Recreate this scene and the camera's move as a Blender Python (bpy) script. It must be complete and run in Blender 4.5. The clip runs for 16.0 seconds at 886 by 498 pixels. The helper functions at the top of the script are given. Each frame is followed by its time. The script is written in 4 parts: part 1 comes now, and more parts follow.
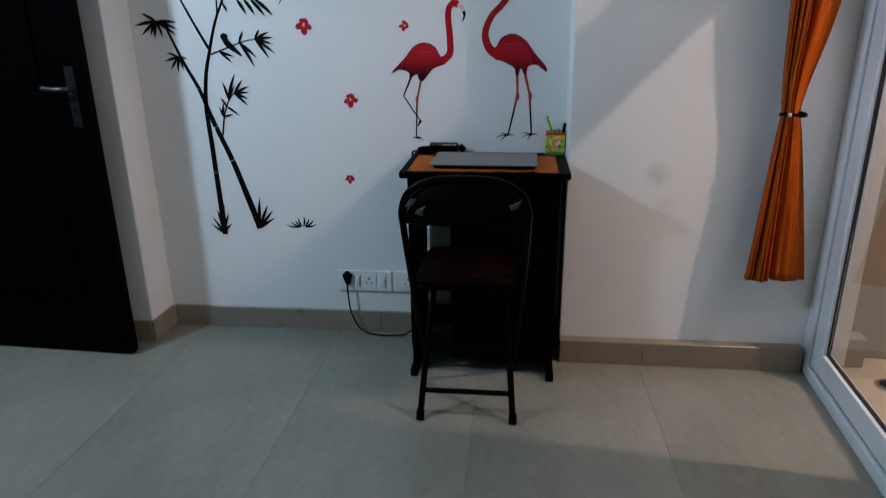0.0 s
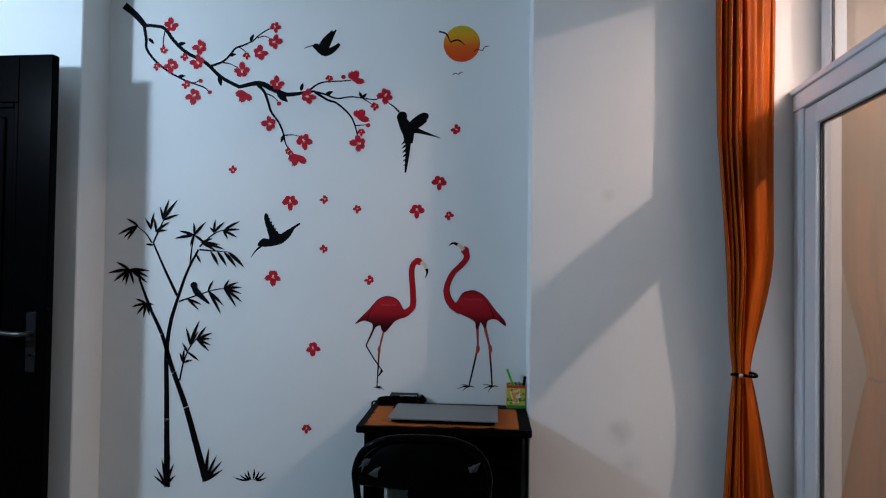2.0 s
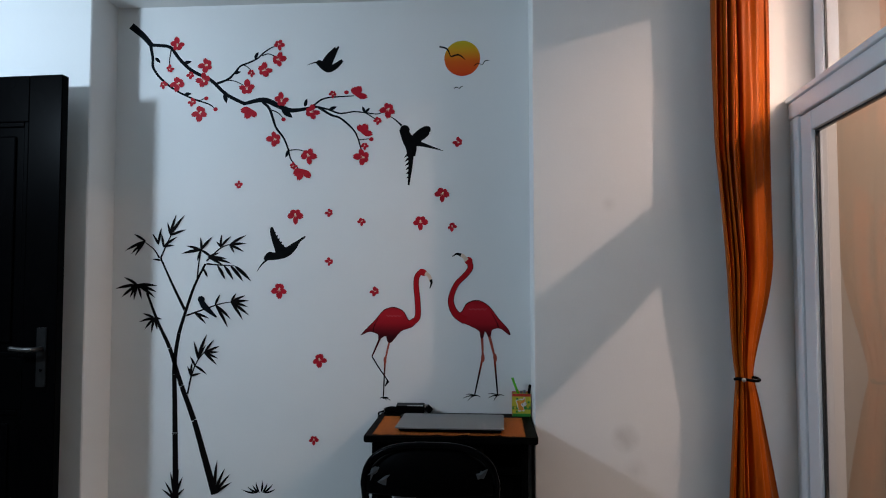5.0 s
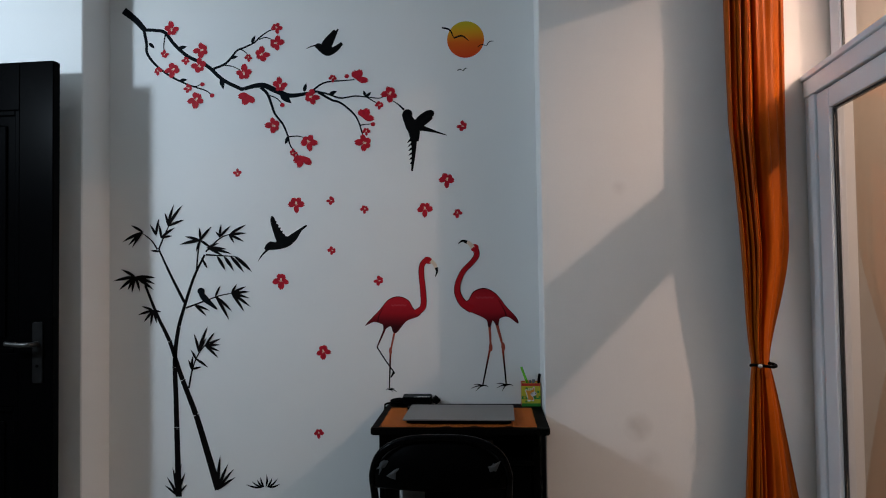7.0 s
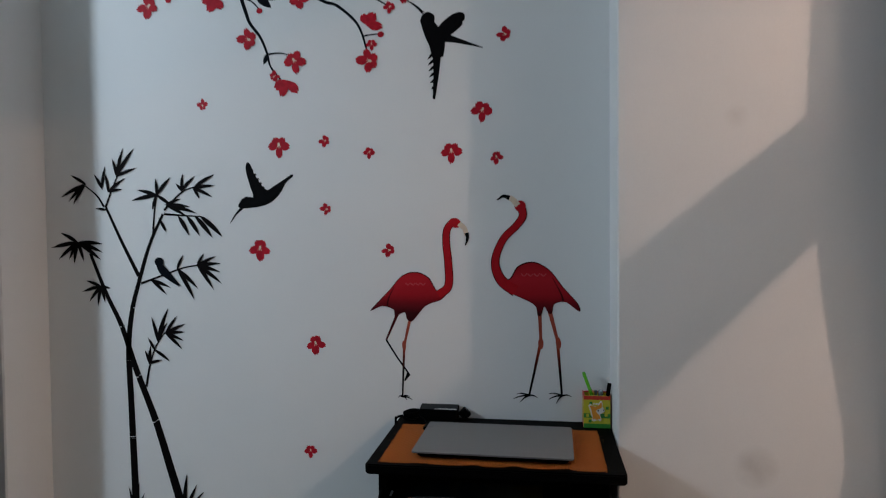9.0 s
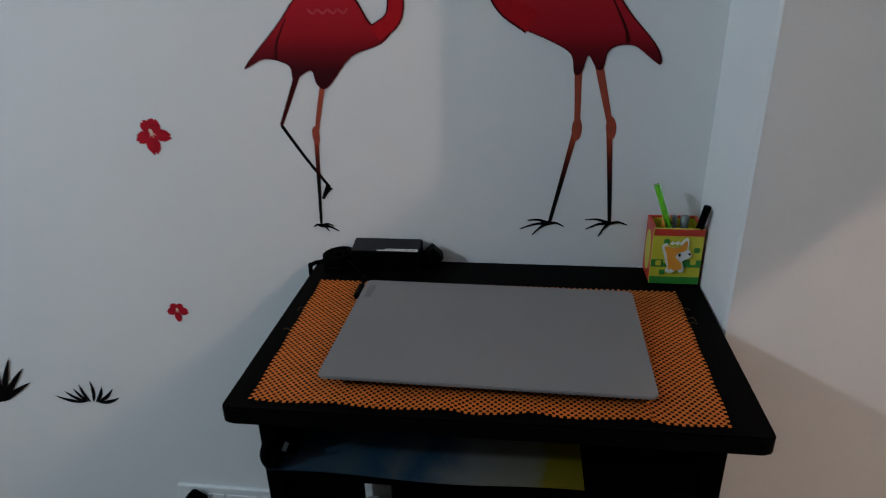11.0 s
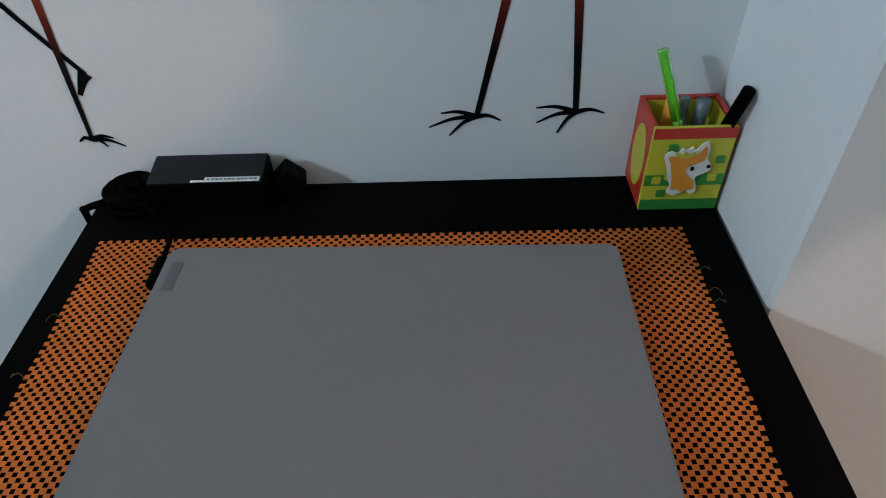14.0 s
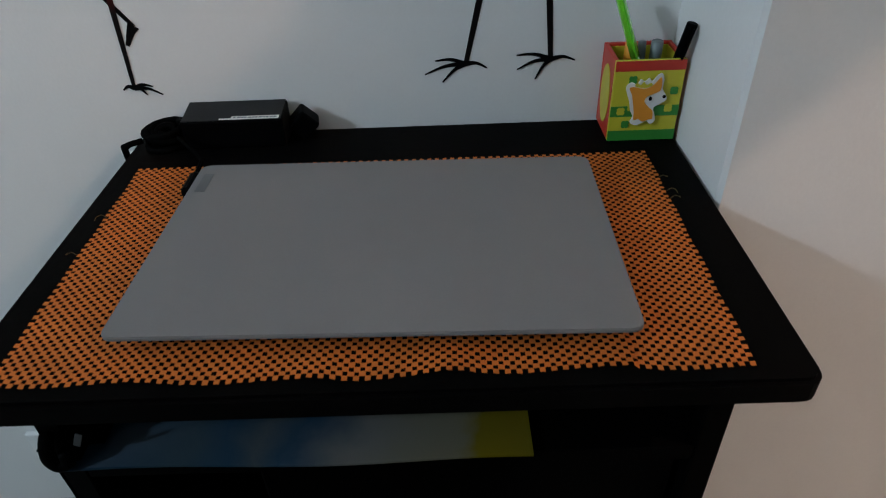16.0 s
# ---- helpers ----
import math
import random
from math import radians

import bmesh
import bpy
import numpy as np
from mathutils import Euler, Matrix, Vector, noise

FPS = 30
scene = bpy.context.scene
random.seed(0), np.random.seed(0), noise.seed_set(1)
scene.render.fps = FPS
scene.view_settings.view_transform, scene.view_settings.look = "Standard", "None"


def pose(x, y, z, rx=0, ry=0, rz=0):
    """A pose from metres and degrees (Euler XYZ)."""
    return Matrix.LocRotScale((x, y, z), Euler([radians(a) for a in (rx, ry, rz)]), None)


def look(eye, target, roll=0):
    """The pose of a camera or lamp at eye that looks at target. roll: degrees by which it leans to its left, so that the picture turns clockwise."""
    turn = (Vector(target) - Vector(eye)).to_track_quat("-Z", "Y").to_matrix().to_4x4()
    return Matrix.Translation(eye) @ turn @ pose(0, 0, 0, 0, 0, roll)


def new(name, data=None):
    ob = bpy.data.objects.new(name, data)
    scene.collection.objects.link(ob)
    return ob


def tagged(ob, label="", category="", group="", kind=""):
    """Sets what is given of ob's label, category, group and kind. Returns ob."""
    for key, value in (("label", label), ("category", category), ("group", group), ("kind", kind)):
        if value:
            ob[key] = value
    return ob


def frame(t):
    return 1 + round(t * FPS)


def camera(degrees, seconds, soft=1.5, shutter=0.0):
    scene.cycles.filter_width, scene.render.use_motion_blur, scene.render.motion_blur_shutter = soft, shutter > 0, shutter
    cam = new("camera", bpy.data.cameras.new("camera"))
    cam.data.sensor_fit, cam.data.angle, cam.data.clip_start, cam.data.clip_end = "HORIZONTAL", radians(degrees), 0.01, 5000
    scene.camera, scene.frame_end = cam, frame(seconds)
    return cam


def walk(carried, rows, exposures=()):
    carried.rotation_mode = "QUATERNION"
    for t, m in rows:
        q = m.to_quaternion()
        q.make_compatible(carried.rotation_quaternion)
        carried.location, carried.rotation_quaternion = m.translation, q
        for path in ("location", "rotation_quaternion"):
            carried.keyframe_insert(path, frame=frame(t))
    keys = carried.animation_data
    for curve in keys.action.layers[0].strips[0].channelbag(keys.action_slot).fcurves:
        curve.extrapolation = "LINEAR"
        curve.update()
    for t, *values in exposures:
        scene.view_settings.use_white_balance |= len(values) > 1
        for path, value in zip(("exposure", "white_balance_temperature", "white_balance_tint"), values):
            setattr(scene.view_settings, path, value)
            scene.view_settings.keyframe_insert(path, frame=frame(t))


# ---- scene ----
cam = camera(68.1, 16.0, soft=1.05, shutter=0.25)
PATH = [
    (0, (0.371, -2.464, 1.201), (0.161, -0.58, 0.563), -0.7),
    (0.5, (0.395, -2.454, 1.214), (0.197, -0.506, 0.804), 0.2),
    (1, (0.406, -2.456, 1.243), (0.209, -0.479, 1.017), 0.8),
    (1.5, (0.396, -2.461, 1.252), (0.233, -0.469, 1.175), 1.0),
    (2, (0.399, -2.455, 1.276), (0.271, -0.459, 1.322), 0.8),
    (2.5, (0.396, -2.458, 1.299), (0.287, -0.465, 1.424), 0.6),
    (3, (0.396, -2.476, 1.298), (0.29, -0.486, 1.465), 0.5),
    (3.5, (0.394, -2.492, 1.277), (0.278, -0.502, 1.434), 0.3),
    (4, (0.39, -2.492, 1.28), (0.27, -0.501, 1.419), 0.1),
    (4.5, (0.394, -2.49, 1.267), (0.264, -0.497, 1.379), 0.1),
    (7, (0.361, -2.426, 1.252), (0.234, -0.431, 1.313), -0.8),
    (7.5, (0.415, -2.315, 1.274), (0.227, -0.325, 1.328), -1.2),
    (8, (0.434, -2.172, 1.277), (0.147, -0.193, 1.323), -0.2),
    (8.5, (0.391, -1.981, 1.279), (0.104, -0.003, 1.331), -0.0),
    (9, (0.377, -1.755, 1.268), (0.083, 0.222, 1.208), -0.5),
    (9.5, (0.379, -1.548, 1.267), (0.007, 0.405, 1.048), -0.3),
    (10, (0.333, -1.307, 1.222), (-0.058, 0.614, 0.829), 0.2),
    (10.2, (0.311, -1.224, 1.21), (-0.046, 0.685, 0.733), 0.1),
    (12.3, (0.295, -0.545, 1.144), (0.269, 1.026, -0.093), -2.3),
    (12.5, (0.292, -0.522, 1.135), (0.318, 1.016, -0.143), -1.5),
    (13, (0.306, -0.5, 1.123), (0.37, 0.981, -0.22), -0.6),
    (13.5, (0.314, -0.5, 1.128), (0.34, 0.968, -0.23), -1.0),
    (14, (0.322, -0.503, 1.126), (0.291, 0.97, -0.226), -2.2),
    (14.5, (0.312, -0.519, 1.133), (0.271, 0.895, -0.281), -2.6),
    (15, (0.301, -0.561, 1.146), (0.267, 0.844, -0.277), -2.9),
    (15.5, (0.313, -0.612, 1.135), (0.287, 0.884, -0.192), -2.5),
    (16, (0.323, -0.653, 1.069), (0.301, 0.956, -0.119), -2.4),
]
walk(cam, [(t, look(eye, target, roll)) for t, eye, target, roll in PATH], exposures=[(0.0, 0.06, 6000, 15), (1.2, 0.06, 6000, 15), (2.0, -0.17, 5900, 15), (3.0, -0.23, 5950, 15), (4.5, -0.23, 6150, 16), (7.0, -0.36, 6650, 18), (9.5, -0.36, 6650, 18), (10.2, -0.32, 6650, 18), (12.5, 0.05, 6350, 15), (14.0, 0.20, 6300, 14), (15.0, 0.20, 6300, 13), (16.0, 0.07, 6600, 15)])

# ---- world and lamps ----
world = bpy.data.worlds.new("night_sky")
world.use_nodes = True
world.node_tree.nodes["Background"].inputs["Color"].default_value = (0.010, 0.011, 0.016, 1)
world.node_tree.nodes["Background"].inputs["Strength"].default_value = 1.0
scene.world = world


def lamp(name, place, watts, colour, radius):
    data = bpy.data.lights.new(name, "POINT")
    data.energy, data.color, data.shadow_soft_size = watts, colour, radius
    ob = new(name, data)
    ob.location = place
    return ob


lamp("room_lamp", (-1.80, -1.45, 2.02), 76, (0.63, 0.85, 1.0), 0.07)
# a flush round ceiling light over the balcony, shining down
data = bpy.data.lights.new("balcony_lamp", "AREA")
data.shape, data.size = "DISK", 0.05
data.energy, data.color = 31, (1.0, 0.745, 0.575)
new("balcony_lamp", data).location = (2.21, -0.935, 2.555)


# ---- materials ----
def material(name, colour, rough=0.5, metal=0.0, vary=0.1, scale=8.0, fine=120.0, bump=0.05, spec=0.5):
    """A surface with large stains and fine grain round one base colour."""
    m = bpy.data.materials.new(name)
    m.use_nodes = True
    n, l = m.node_tree.nodes, m.node_tree.links
    b = n["Principled BSDF"]
    b.inputs["Metallic"].default_value = metal
    b.inputs["Specular IOR Level"].default_value = spec
    co = n.new("ShaderNodeTexCoord")
    big = n.new("ShaderNodeTexNoise")
    big.inputs["Scale"].default_value, big.inputs["Detail"].default_value = scale, 4
    small = n.new("ShaderNodeTexNoise")
    small.inputs["Scale"].default_value, small.inputs["Detail"].default_value = fine, 3
    l.new(co.outputs["Object"], big.inputs["Vector"])
    l.new(co.outputs["Object"], small.inputs["Vector"])
    mix = n.new("ShaderNodeMath")
    mix.operation = "MULTIPLY_ADD"
    mix.inputs[1].default_value, mix.inputs[2].default_value = 0.35, 0.0
    l.new(small.outputs["Fac"], mix.inputs[0])
    add = n.new("ShaderNodeMath")
    add.operation = "MULTIPLY_ADD"
    add.inputs[1].default_value = 0.65
    l.new(big.outputs["Fac"], add.inputs[0])
    l.new(mix.outputs[0], add.inputs[2])
    ramp = n.new("ShaderNodeValToRGB")
    ramp.color_ramp.elements[0].position, ramp.color_ramp.elements[1].position = 0.3, 0.7
    ramp.color_ramp.elements[0].color = (*[c * (1 - vary) for c in colour], 1)
    ramp.color_ramp.elements[1].color = (*[min(1, c * (1 + vary)) for c in colour], 1)
    l.new(add.outputs[0], ramp.inputs["Fac"])
    l.new(ramp.outputs["Color"], b.inputs["Base Color"])
    r = n.new("ShaderNodeMapRange")
    r.inputs["To Min"].default_value, r.inputs["To Max"].default_value = max(0.02, rough - 0.08), min(1, rough + 0.08)
    l.new(big.outputs["Fac"], r.inputs["Value"])
    l.new(r.outputs[0], b.inputs["Roughness"])
    if bump:
        bm_ = n.new("ShaderNodeBump")
        bm_.inputs["Strength"].default_value, bm_.inputs["Distance"].default_value = bump, 0.002
        l.new(small.outputs["Fac"], bm_.inputs["Height"])
        l.new(bm_.outputs["Normal"], b.inputs["Normal"])
    return m


PAINT = material("white_wall_paint", (0.78, 0.775, 0.76), 0.62, vary=0.025, scale=2.2, fine=260, bump=0.10, spec=0.3)


def stained(m, spots):
    """Adds soft dirty smudges, each a place, a size and a strength, to a paint."""
    n, l = m.node_tree.nodes, m.node_tree.links
    b = n["Principled BSDF"]
    co = n.new("ShaderNodeTexCoord")
    wob = n.new("ShaderNodeTexNoise")
    wob.inputs["Scale"].default_value, wob.inputs["Detail"].default_value = 22, 5
    l.new(co.outputs["Object"], wob.inputs["Vector"])
    for place, size, strength in spots:
        dist = n.new("ShaderNodeVectorMath")
        dist.operation = "DISTANCE"
        dist.inputs[1].default_value = place
        l.new(co.outputs["Object"], dist.inputs[0])
        mr = n.new("ShaderNodeMapRange")
        mr.inputs["From Min"].default_value, mr.inputs["From Max"].default_value = size, 0.0
        mr.inputs["To Min"].default_value, mr.inputs["To Max"].default_value = 0.0, strength
        l.new(dist.outputs["Value"], mr.inputs["Value"])
        mul = n.new("ShaderNodeMath")
        mul.operation = "MULTIPLY"
        l.new(mr.outputs[0], mul.inputs[0])
        l.new(wob.outputs["Fac"], mul.inputs[1])
        mix = n.new("ShaderNodeMix")
        mix.data_type = "RGBA"
        l.new(mul.outputs[0], mix.inputs[0])
        l.new(b.inputs["Base Color"].links[0].from_socket, mix.inputs[6])
        mix.inputs[7].default_value = (0.30, 0.27, 0.24, 1)
        l.new(mix.outputs[2], b.inputs["Base Color"])
    return m


PAINTWORN = stained(material("worn_white_wall_paint", (0.78, 0.775, 0.76), 0.62, vary=0.03, scale=2.2, fine=260, bump=0.10, spec=0.3), (((0.866, -0.172, 0.712), 0.055, 0.9), ((0.90, -0.172, 0.60), 0.05, 0.35), ((0.82, -0.172, 1.52), 0.03, 0.35), ((1.30, -0.172, 0.25), 0.25, 0.2)))
# for the unseen walls: grey chosen to weaken the bounced fill light
SIDE = material("fill_cutting_wall_paint", (0.29, 0.285, 0.27), 0.7, vary=0.04, scale=2, fine=200)
# unseen ceiling, greyer than the walls so that less light bounces down
CEIL = material("fill_cutting_ceiling_paint", (0.54, 0.54, 0.53), 0.7, vary=0.02, scale=2, fine=200)
BLACK = material("black_laminate", (0.0014, 0.0013, 0.0013), 0.5, vary=0.25, scale=6, fine=90, bump=0.06, spec=0.008)
BLACKTOP = material("black_stained_top", (0.0022, 0.0020, 0.0019), 0.5, vary=0.3, scale=14, fine=160, bump=0.08, spec=0.014)
PLASTIC = material("black_plastic", (0.0018, 0.0018, 0.0020), 0.4, vary=0.15, scale=20, fine=300, bump=0.05, spec=0.018)
# black adapter plastic with the sheen of its top put into the colour
ADAPTERSHEEN = material("adapter_sheen_grey", (0.012, 0.014, 0.016), 0.45, vary=0.2, scale=20, fine=300, bump=0.05, spec=0.12)
CABLE = material("black_cable_rubber", (0.0015, 0.0015, 0.0015), 0.6, vary=0.1, bump=0, spec=0.010)
ENAMEL = material("black_enamel_tube", (0.0016, 0.0016, 0.0018), 0.22, vary=0.2, scale=12, bump=0, spec=0.05)
REXINE = material("black_padded_cover", (0.0018, 0.0018, 0.0018), 0.45, vary=0.2, scale=12, fine=220, bump=0.15, spec=0.02)
TORN = material("torn_cover_lining", (0.06, 0.063, 0.066), 0.7, vary=0.3, scale=40, fine=200, bump=0.2)
SEATRED = material("dark_red_seat_cover", (0.0055, 0.0007, 0.0007), 0.5, vary=0.2, scale=10, fine=200, bump=0.12, spec=0.02)
DOORPAINT = material("dark_polished_door", (0.0010, 0.0010, 0.0012), 0.26, vary=0.3, scale=3, fine=60, bump=0.03, spec=0.013)
LOCKPLATE = material("dark_lock_plate", (0.016, 0.016, 0.016), 0.45, 0.8, vary=0.3, scale=25, fine=300)
HANDLE = material("dull_dark_steel", (0.075, 0.073, 0.07), 0.4, 0.85, vary=0.2, scale=20, fine=300)
STEEL = material("brushed_steel", (0.62, 0.60, 0.57), 0.3, 1.0, vary=0.1, scale=20, fine=300)
UPVC = material("white_window_profile", (0.74, 0.77, 0.80), 0.32, vary=0.02, scale=5, fine=80, bump=0.01)
GASKET = material("black_gasket", (0.012, 0.012, 0.012), 0.6, vary=0.1, bump=0)
LAPTOP = material("grey_laptop_shell", (0.176, 0.176, 0.176), 0.5, 0.0, vary=0.05, scale=3, fine=500, bump=0.03, spec=0.16)
LOGO = material("grey_badge", (0.115, 0.12, 0.125), 0.35, 0.5, vary=0.05, bump=0)
ORANGE = material("orange_woven_mat", (0.56, 0.145, 0.024), 0.75, vary=0.12, scale=30, fine=500, bump=0.3, spec=0.2)
THREAD = material("dull_thread", (0.10, 0.07, 0.03), 0.8, vary=0.2, bump=0, spec=0.1)
SATIN = material("orange_satin", (0.36, 0.069, 0.0015), 0.44, vary=0.14, scale=7, fine=350, bump=0.06, spec=0.12)
SWITCH = material("white_switch_plastic", (0.78, 0.78, 0.77), 0.3, vary=0.02, bump=0)
SOCKETHOLE = material("socket_hole", (0.02, 0.02, 0.02), 0.6, bump=0)
SKIRT = material("brown_grey_skirting_tile", (0.24, 0.20, 0.15), 0.3, vary=0.14, scale=9, fine=90, bump=0.02)
GROUT = material("tile_grout", (0.17, 0.16, 0.13), 0.8, vary=0.15, scale=20)
BALCWALL = material("cream_balcony_paint", (0.40, 0.35, 0.28), 0.7, vary=0.05, scale=3, fine=120, bump=0.15)
BALCTILE = material("beige_balcony_tile", (0.62, 0.53, 0.40), 0.5, vary=0.1, scale=6, fine=80)
STICKRED = material("red_vinyl", (0.42, 0.008, 0.013), 0.5, vary=0.15, scale=40, fine=200, bump=0.02, spec=0.12)
STICKPETAL = material("crimson_petal_vinyl", (0.45, 0.011, 0.023), 0.5, vary=0.3, scale=60, fine=260, bump=0.02, spec=0.12)
STICKDARK = material("dark_maroon_vinyl", (0.055, 0.003, 0.004), 0.5, vary=0.15, scale=40, bump=0.02, spec=0.1)
STICKLEG = material("orange_red_vinyl", (0.36, 0.055, 0.026), 0.45, vary=0.2, scale=50, bump=0.02)
STICKBLACK = material("black_vinyl", (0.0040, 0.0040, 0.0044), 0.55, vary=0.2, scale=30, bump=0.02, spec=0.03)
STICKNAVY = material("blue_black_vinyl", (0.0040, 0.0056, 0.0080), 0.55, vary=0.2, scale=30, bump=0.02, spec=0.03)
STICKBAMBOO = material("brown_black_vinyl", (0.0056, 0.0044, 0.0044), 0.55, vary=0.3, scale=30, bump=0.02, spec=0.03)
STICKPINK = material("pink_red_vinyl", (0.48, 0.06, 0.07), 0.5, vary=0.1, scale=60, bump=0.02, spec=0.1)
STICKPALE = material("cream_vinyl", (0.70, 0.55, 0.42), 0.45, vary=0.1, scale=60, bump=0.02)
BOXRED = material("red_painted_wood", (0.55, 0.035, 0.02), 0.4, vary=0.1, scale=40, fine=200)
BOXYELLOW = material("yellow_green_paint", (0.58, 0.52, 0.035), 0.4, vary=0.06, scale=40)
BOXGREEN = material("green_paint", (0.03, 0.24, 0.035), 0.4, vary=0.08, scale=40)
BOXORANGE = material("orange_paint", (0.80, 0.30, 0.03), 0.4, vary=0.06, scale=40)
BOXWHITE = material("white_print", (0.78, 0.76, 0.72), 0.4, vary=0.03, bump=0)
GREYPEN = material("grey_pen_plastic", (0.16, 0.19, 0.20), 0.35, vary=0.1, bump=0)


def see_through(name, colour, rough, ior, tint=1.0):
    m = bpy.data.materials.new(name)
    m.use_nodes = True
    b = m.node_tree.nodes["Principled BSDF"]
    b.inputs["Base Color"].default_value = (*colour, 1)
    b.inputs["Roughness"].default_value, b.inputs["IOR"].default_value = rough, ior
    b.inputs["Transmission Weight"].default_value = tint
    return m


GLASS = see_through("window_glass", (0.97, 0.98, 0.97), 0.0, 1.45)
GREENPEN = see_through("green_clear_plastic", (0.25, 0.90, 0.05), 0.15, 1.4, 0.6)


def gradient(name, low, high, stops, axis, rough):
    """A printed gradient along one axis of the thing, from low to high in metres."""
    m = material(name, (0.5, 0.5, 0.5), rough, vary=0.2, scale=14, bump=0.02, spec=0.12)
    n, l = m.node_tree.nodes, m.node_tree.links
    co = n.new("ShaderNodeTexCoord")
    sp = n.new("ShaderNodeSeparateXYZ")
    l.new(co.outputs["Object"], sp.inputs[0])
    wob = n.new("ShaderNodeTexNoise")
    wob.inputs["Scale"].default_value, wob.inputs["Detail"].default_value = 16, 5
    l.new(co.outputs["Object"], wob.inputs["Vector"])
    mr = n.new("ShaderNodeMapRange")
    mr.inputs["From Min"].default_value, mr.inputs["From Max"].default_value = low, high
    l.new(sp.outputs[axis], mr.inputs["Value"])
    ad = n.new("ShaderNodeMath")
    ad.operation = "MULTIPLY_ADD"
    ad.inputs[1].default_value = 0.28 if axis == 0 else 0.03
    l.new(wob.outputs["Fac"], ad.inputs[0])
    l.new(mr.outputs[0], ad.inputs[2])
    ramp = n.new("ShaderNodeValToRGB")
    e = ramp.color_ramp.elements
    e[0].position, e[0].color = stops[0][0], (*stops[0][1], 1)
    e[1].position, e[1].color = stops[-1][0], (*stops[-1][1], 1)
    for p, c in stops[1:-1]:
        k = e.new(p)
        k.color = (*c, 1)
    l.new(ad.outputs[0], ramp.inputs["Fac"])
    l.new(ramp.outputs["Color"], n["Principled BSDF"].inputs["Base Color"])
    return m


SUNSET = gradient("sunset_vinyl", 2.04, 2.176, [(0.0, (0.62, 0.045, 0.012)), (0.45, (0.66, 0.12, 0.012)), (0.75, (0.62, 0.30, 0.015)), (1.0, (0.48, 0.38, 0.02))], 2, 0.45)
# glossy sky print, its colours dimmed for the shade below the desk top
PRINT = gradient("shade_dimmed_sky_print", 0.0, 0.40, [(0.0, (0.002, 0.010, 0.022)), (0.3, (0.005, 0.022, 0.040)), (0.42, (0.016, 0.034, 0.046)), (0.5, (0.006, 0.028, 0.052)), (0.58, (0.035, 0.048, 0.054)), (0.64, (0.008, 0.030, 0.054)), (0.78, (0.090, 0.090, 0.084)), (0.95, (0.095, 0.088, 0.060)), (1.0, (0.090, 0.070, 0.002))], 0, 0.3)
REDBODY = gradient("shaded_red_vinyl", 1.01, 1.18, [(0.0, (0.020, 0.002, 0.003)), (0.20, (0.045, 0.003, 0.005)), (0.34, (0.15, 0.005, 0.009)), (0.50, (0.34, 0.009, 0.015)), (0.75, (0.44, 0.013, 0.021)), (1.0, (0.34, 0.008, 0.014))], 2, 0.5)
LEGFADE = gradient("fading_leg_vinyl", 0.80, 0.98, [(0.0, (0.004, 0.004, 0.004)), (0.48, (0.006, 0.004, 0.004)), (0.66, (0.10, 0.014, 0.009)), (0.86, (0.36, 0.055, 0.026)), (1.0, (0.36, 0.055, 0.026))], 2, 0.5)


def floor_material():
    m = material("beige_vitrified_tile", (0.226, 0.222, 0.184), 0.2, vary=0.15, scale=5, fine=40, bump=0.01)
    n, l = m.node_tree.nodes, m.node_tree.links
    info = n.new("ShaderNodeObjectInfo")
    hsv = n.new("ShaderNodeHueSaturation")
    mr = n.new("ShaderNodeMapRange")
    mr.inputs["To Min"].default_value, mr.inputs["To Max"].default_value = 0.95, 1.04
    l.new(info.outputs["Random"], mr.inputs["Value"])
    l.new(mr.outputs[0], hsv.inputs["Value"])
    b = n["Principled BSDF"]
    src = b.inputs["Base Color"].links[0].from_socket
    l.new(src, hsv.inputs["Color"])
    l.new(hsv.outputs["Color"], b.inputs["Base Color"])
    return m


TILE = floor_material()


# ---- mesh helpers ----
def link_mesh(name, bm, mats, parent=None, smooth=False):
    me = bpy.data.meshes.new(name)
    bm.normal_update()
    bm.to_mesh(me)
    bm.free()
    for m in (mats if isinstance(mats, (list, tuple)) else [mats]):
        me.materials.append(m)
    if smooth:
        me.polygons.foreach_set("use_smooth", [True] * len(me.polygons))
    ob = new(name, me)
    if parent is not None:
        ob.parent = parent
    return ob


def part(name, bm, mats, parent, label="", smooth=False):
    ob = link_mesh(name, bm, mats, parent, smooth)
    return tagged(ob, label)


def thing(name, label, category, group="", kind=""):
    return tagged(new(name), label, category, group, kind)


def box(x0, x1, y0, y1, z0, z1, bevel=0.0, seg=2, bm=None):
    out = bm or bmesh.new()
    got = bmesh.ops.create_cube(out, size=1.0, matrix=Matrix.LocRotScale(((x0 + x1) / 2, (y0 + y1) / 2, (z0 + z1) / 2), None, (x1 - x0, y1 - y0, z1 - z0)))
    if bevel:
        es = {e for v in got["verts"] for e in v.link_edges}
        bmesh.ops.bevel(out, geom=list(es), offset=bevel, segments=seg, affect="EDGES", profile=0.5)
    return out


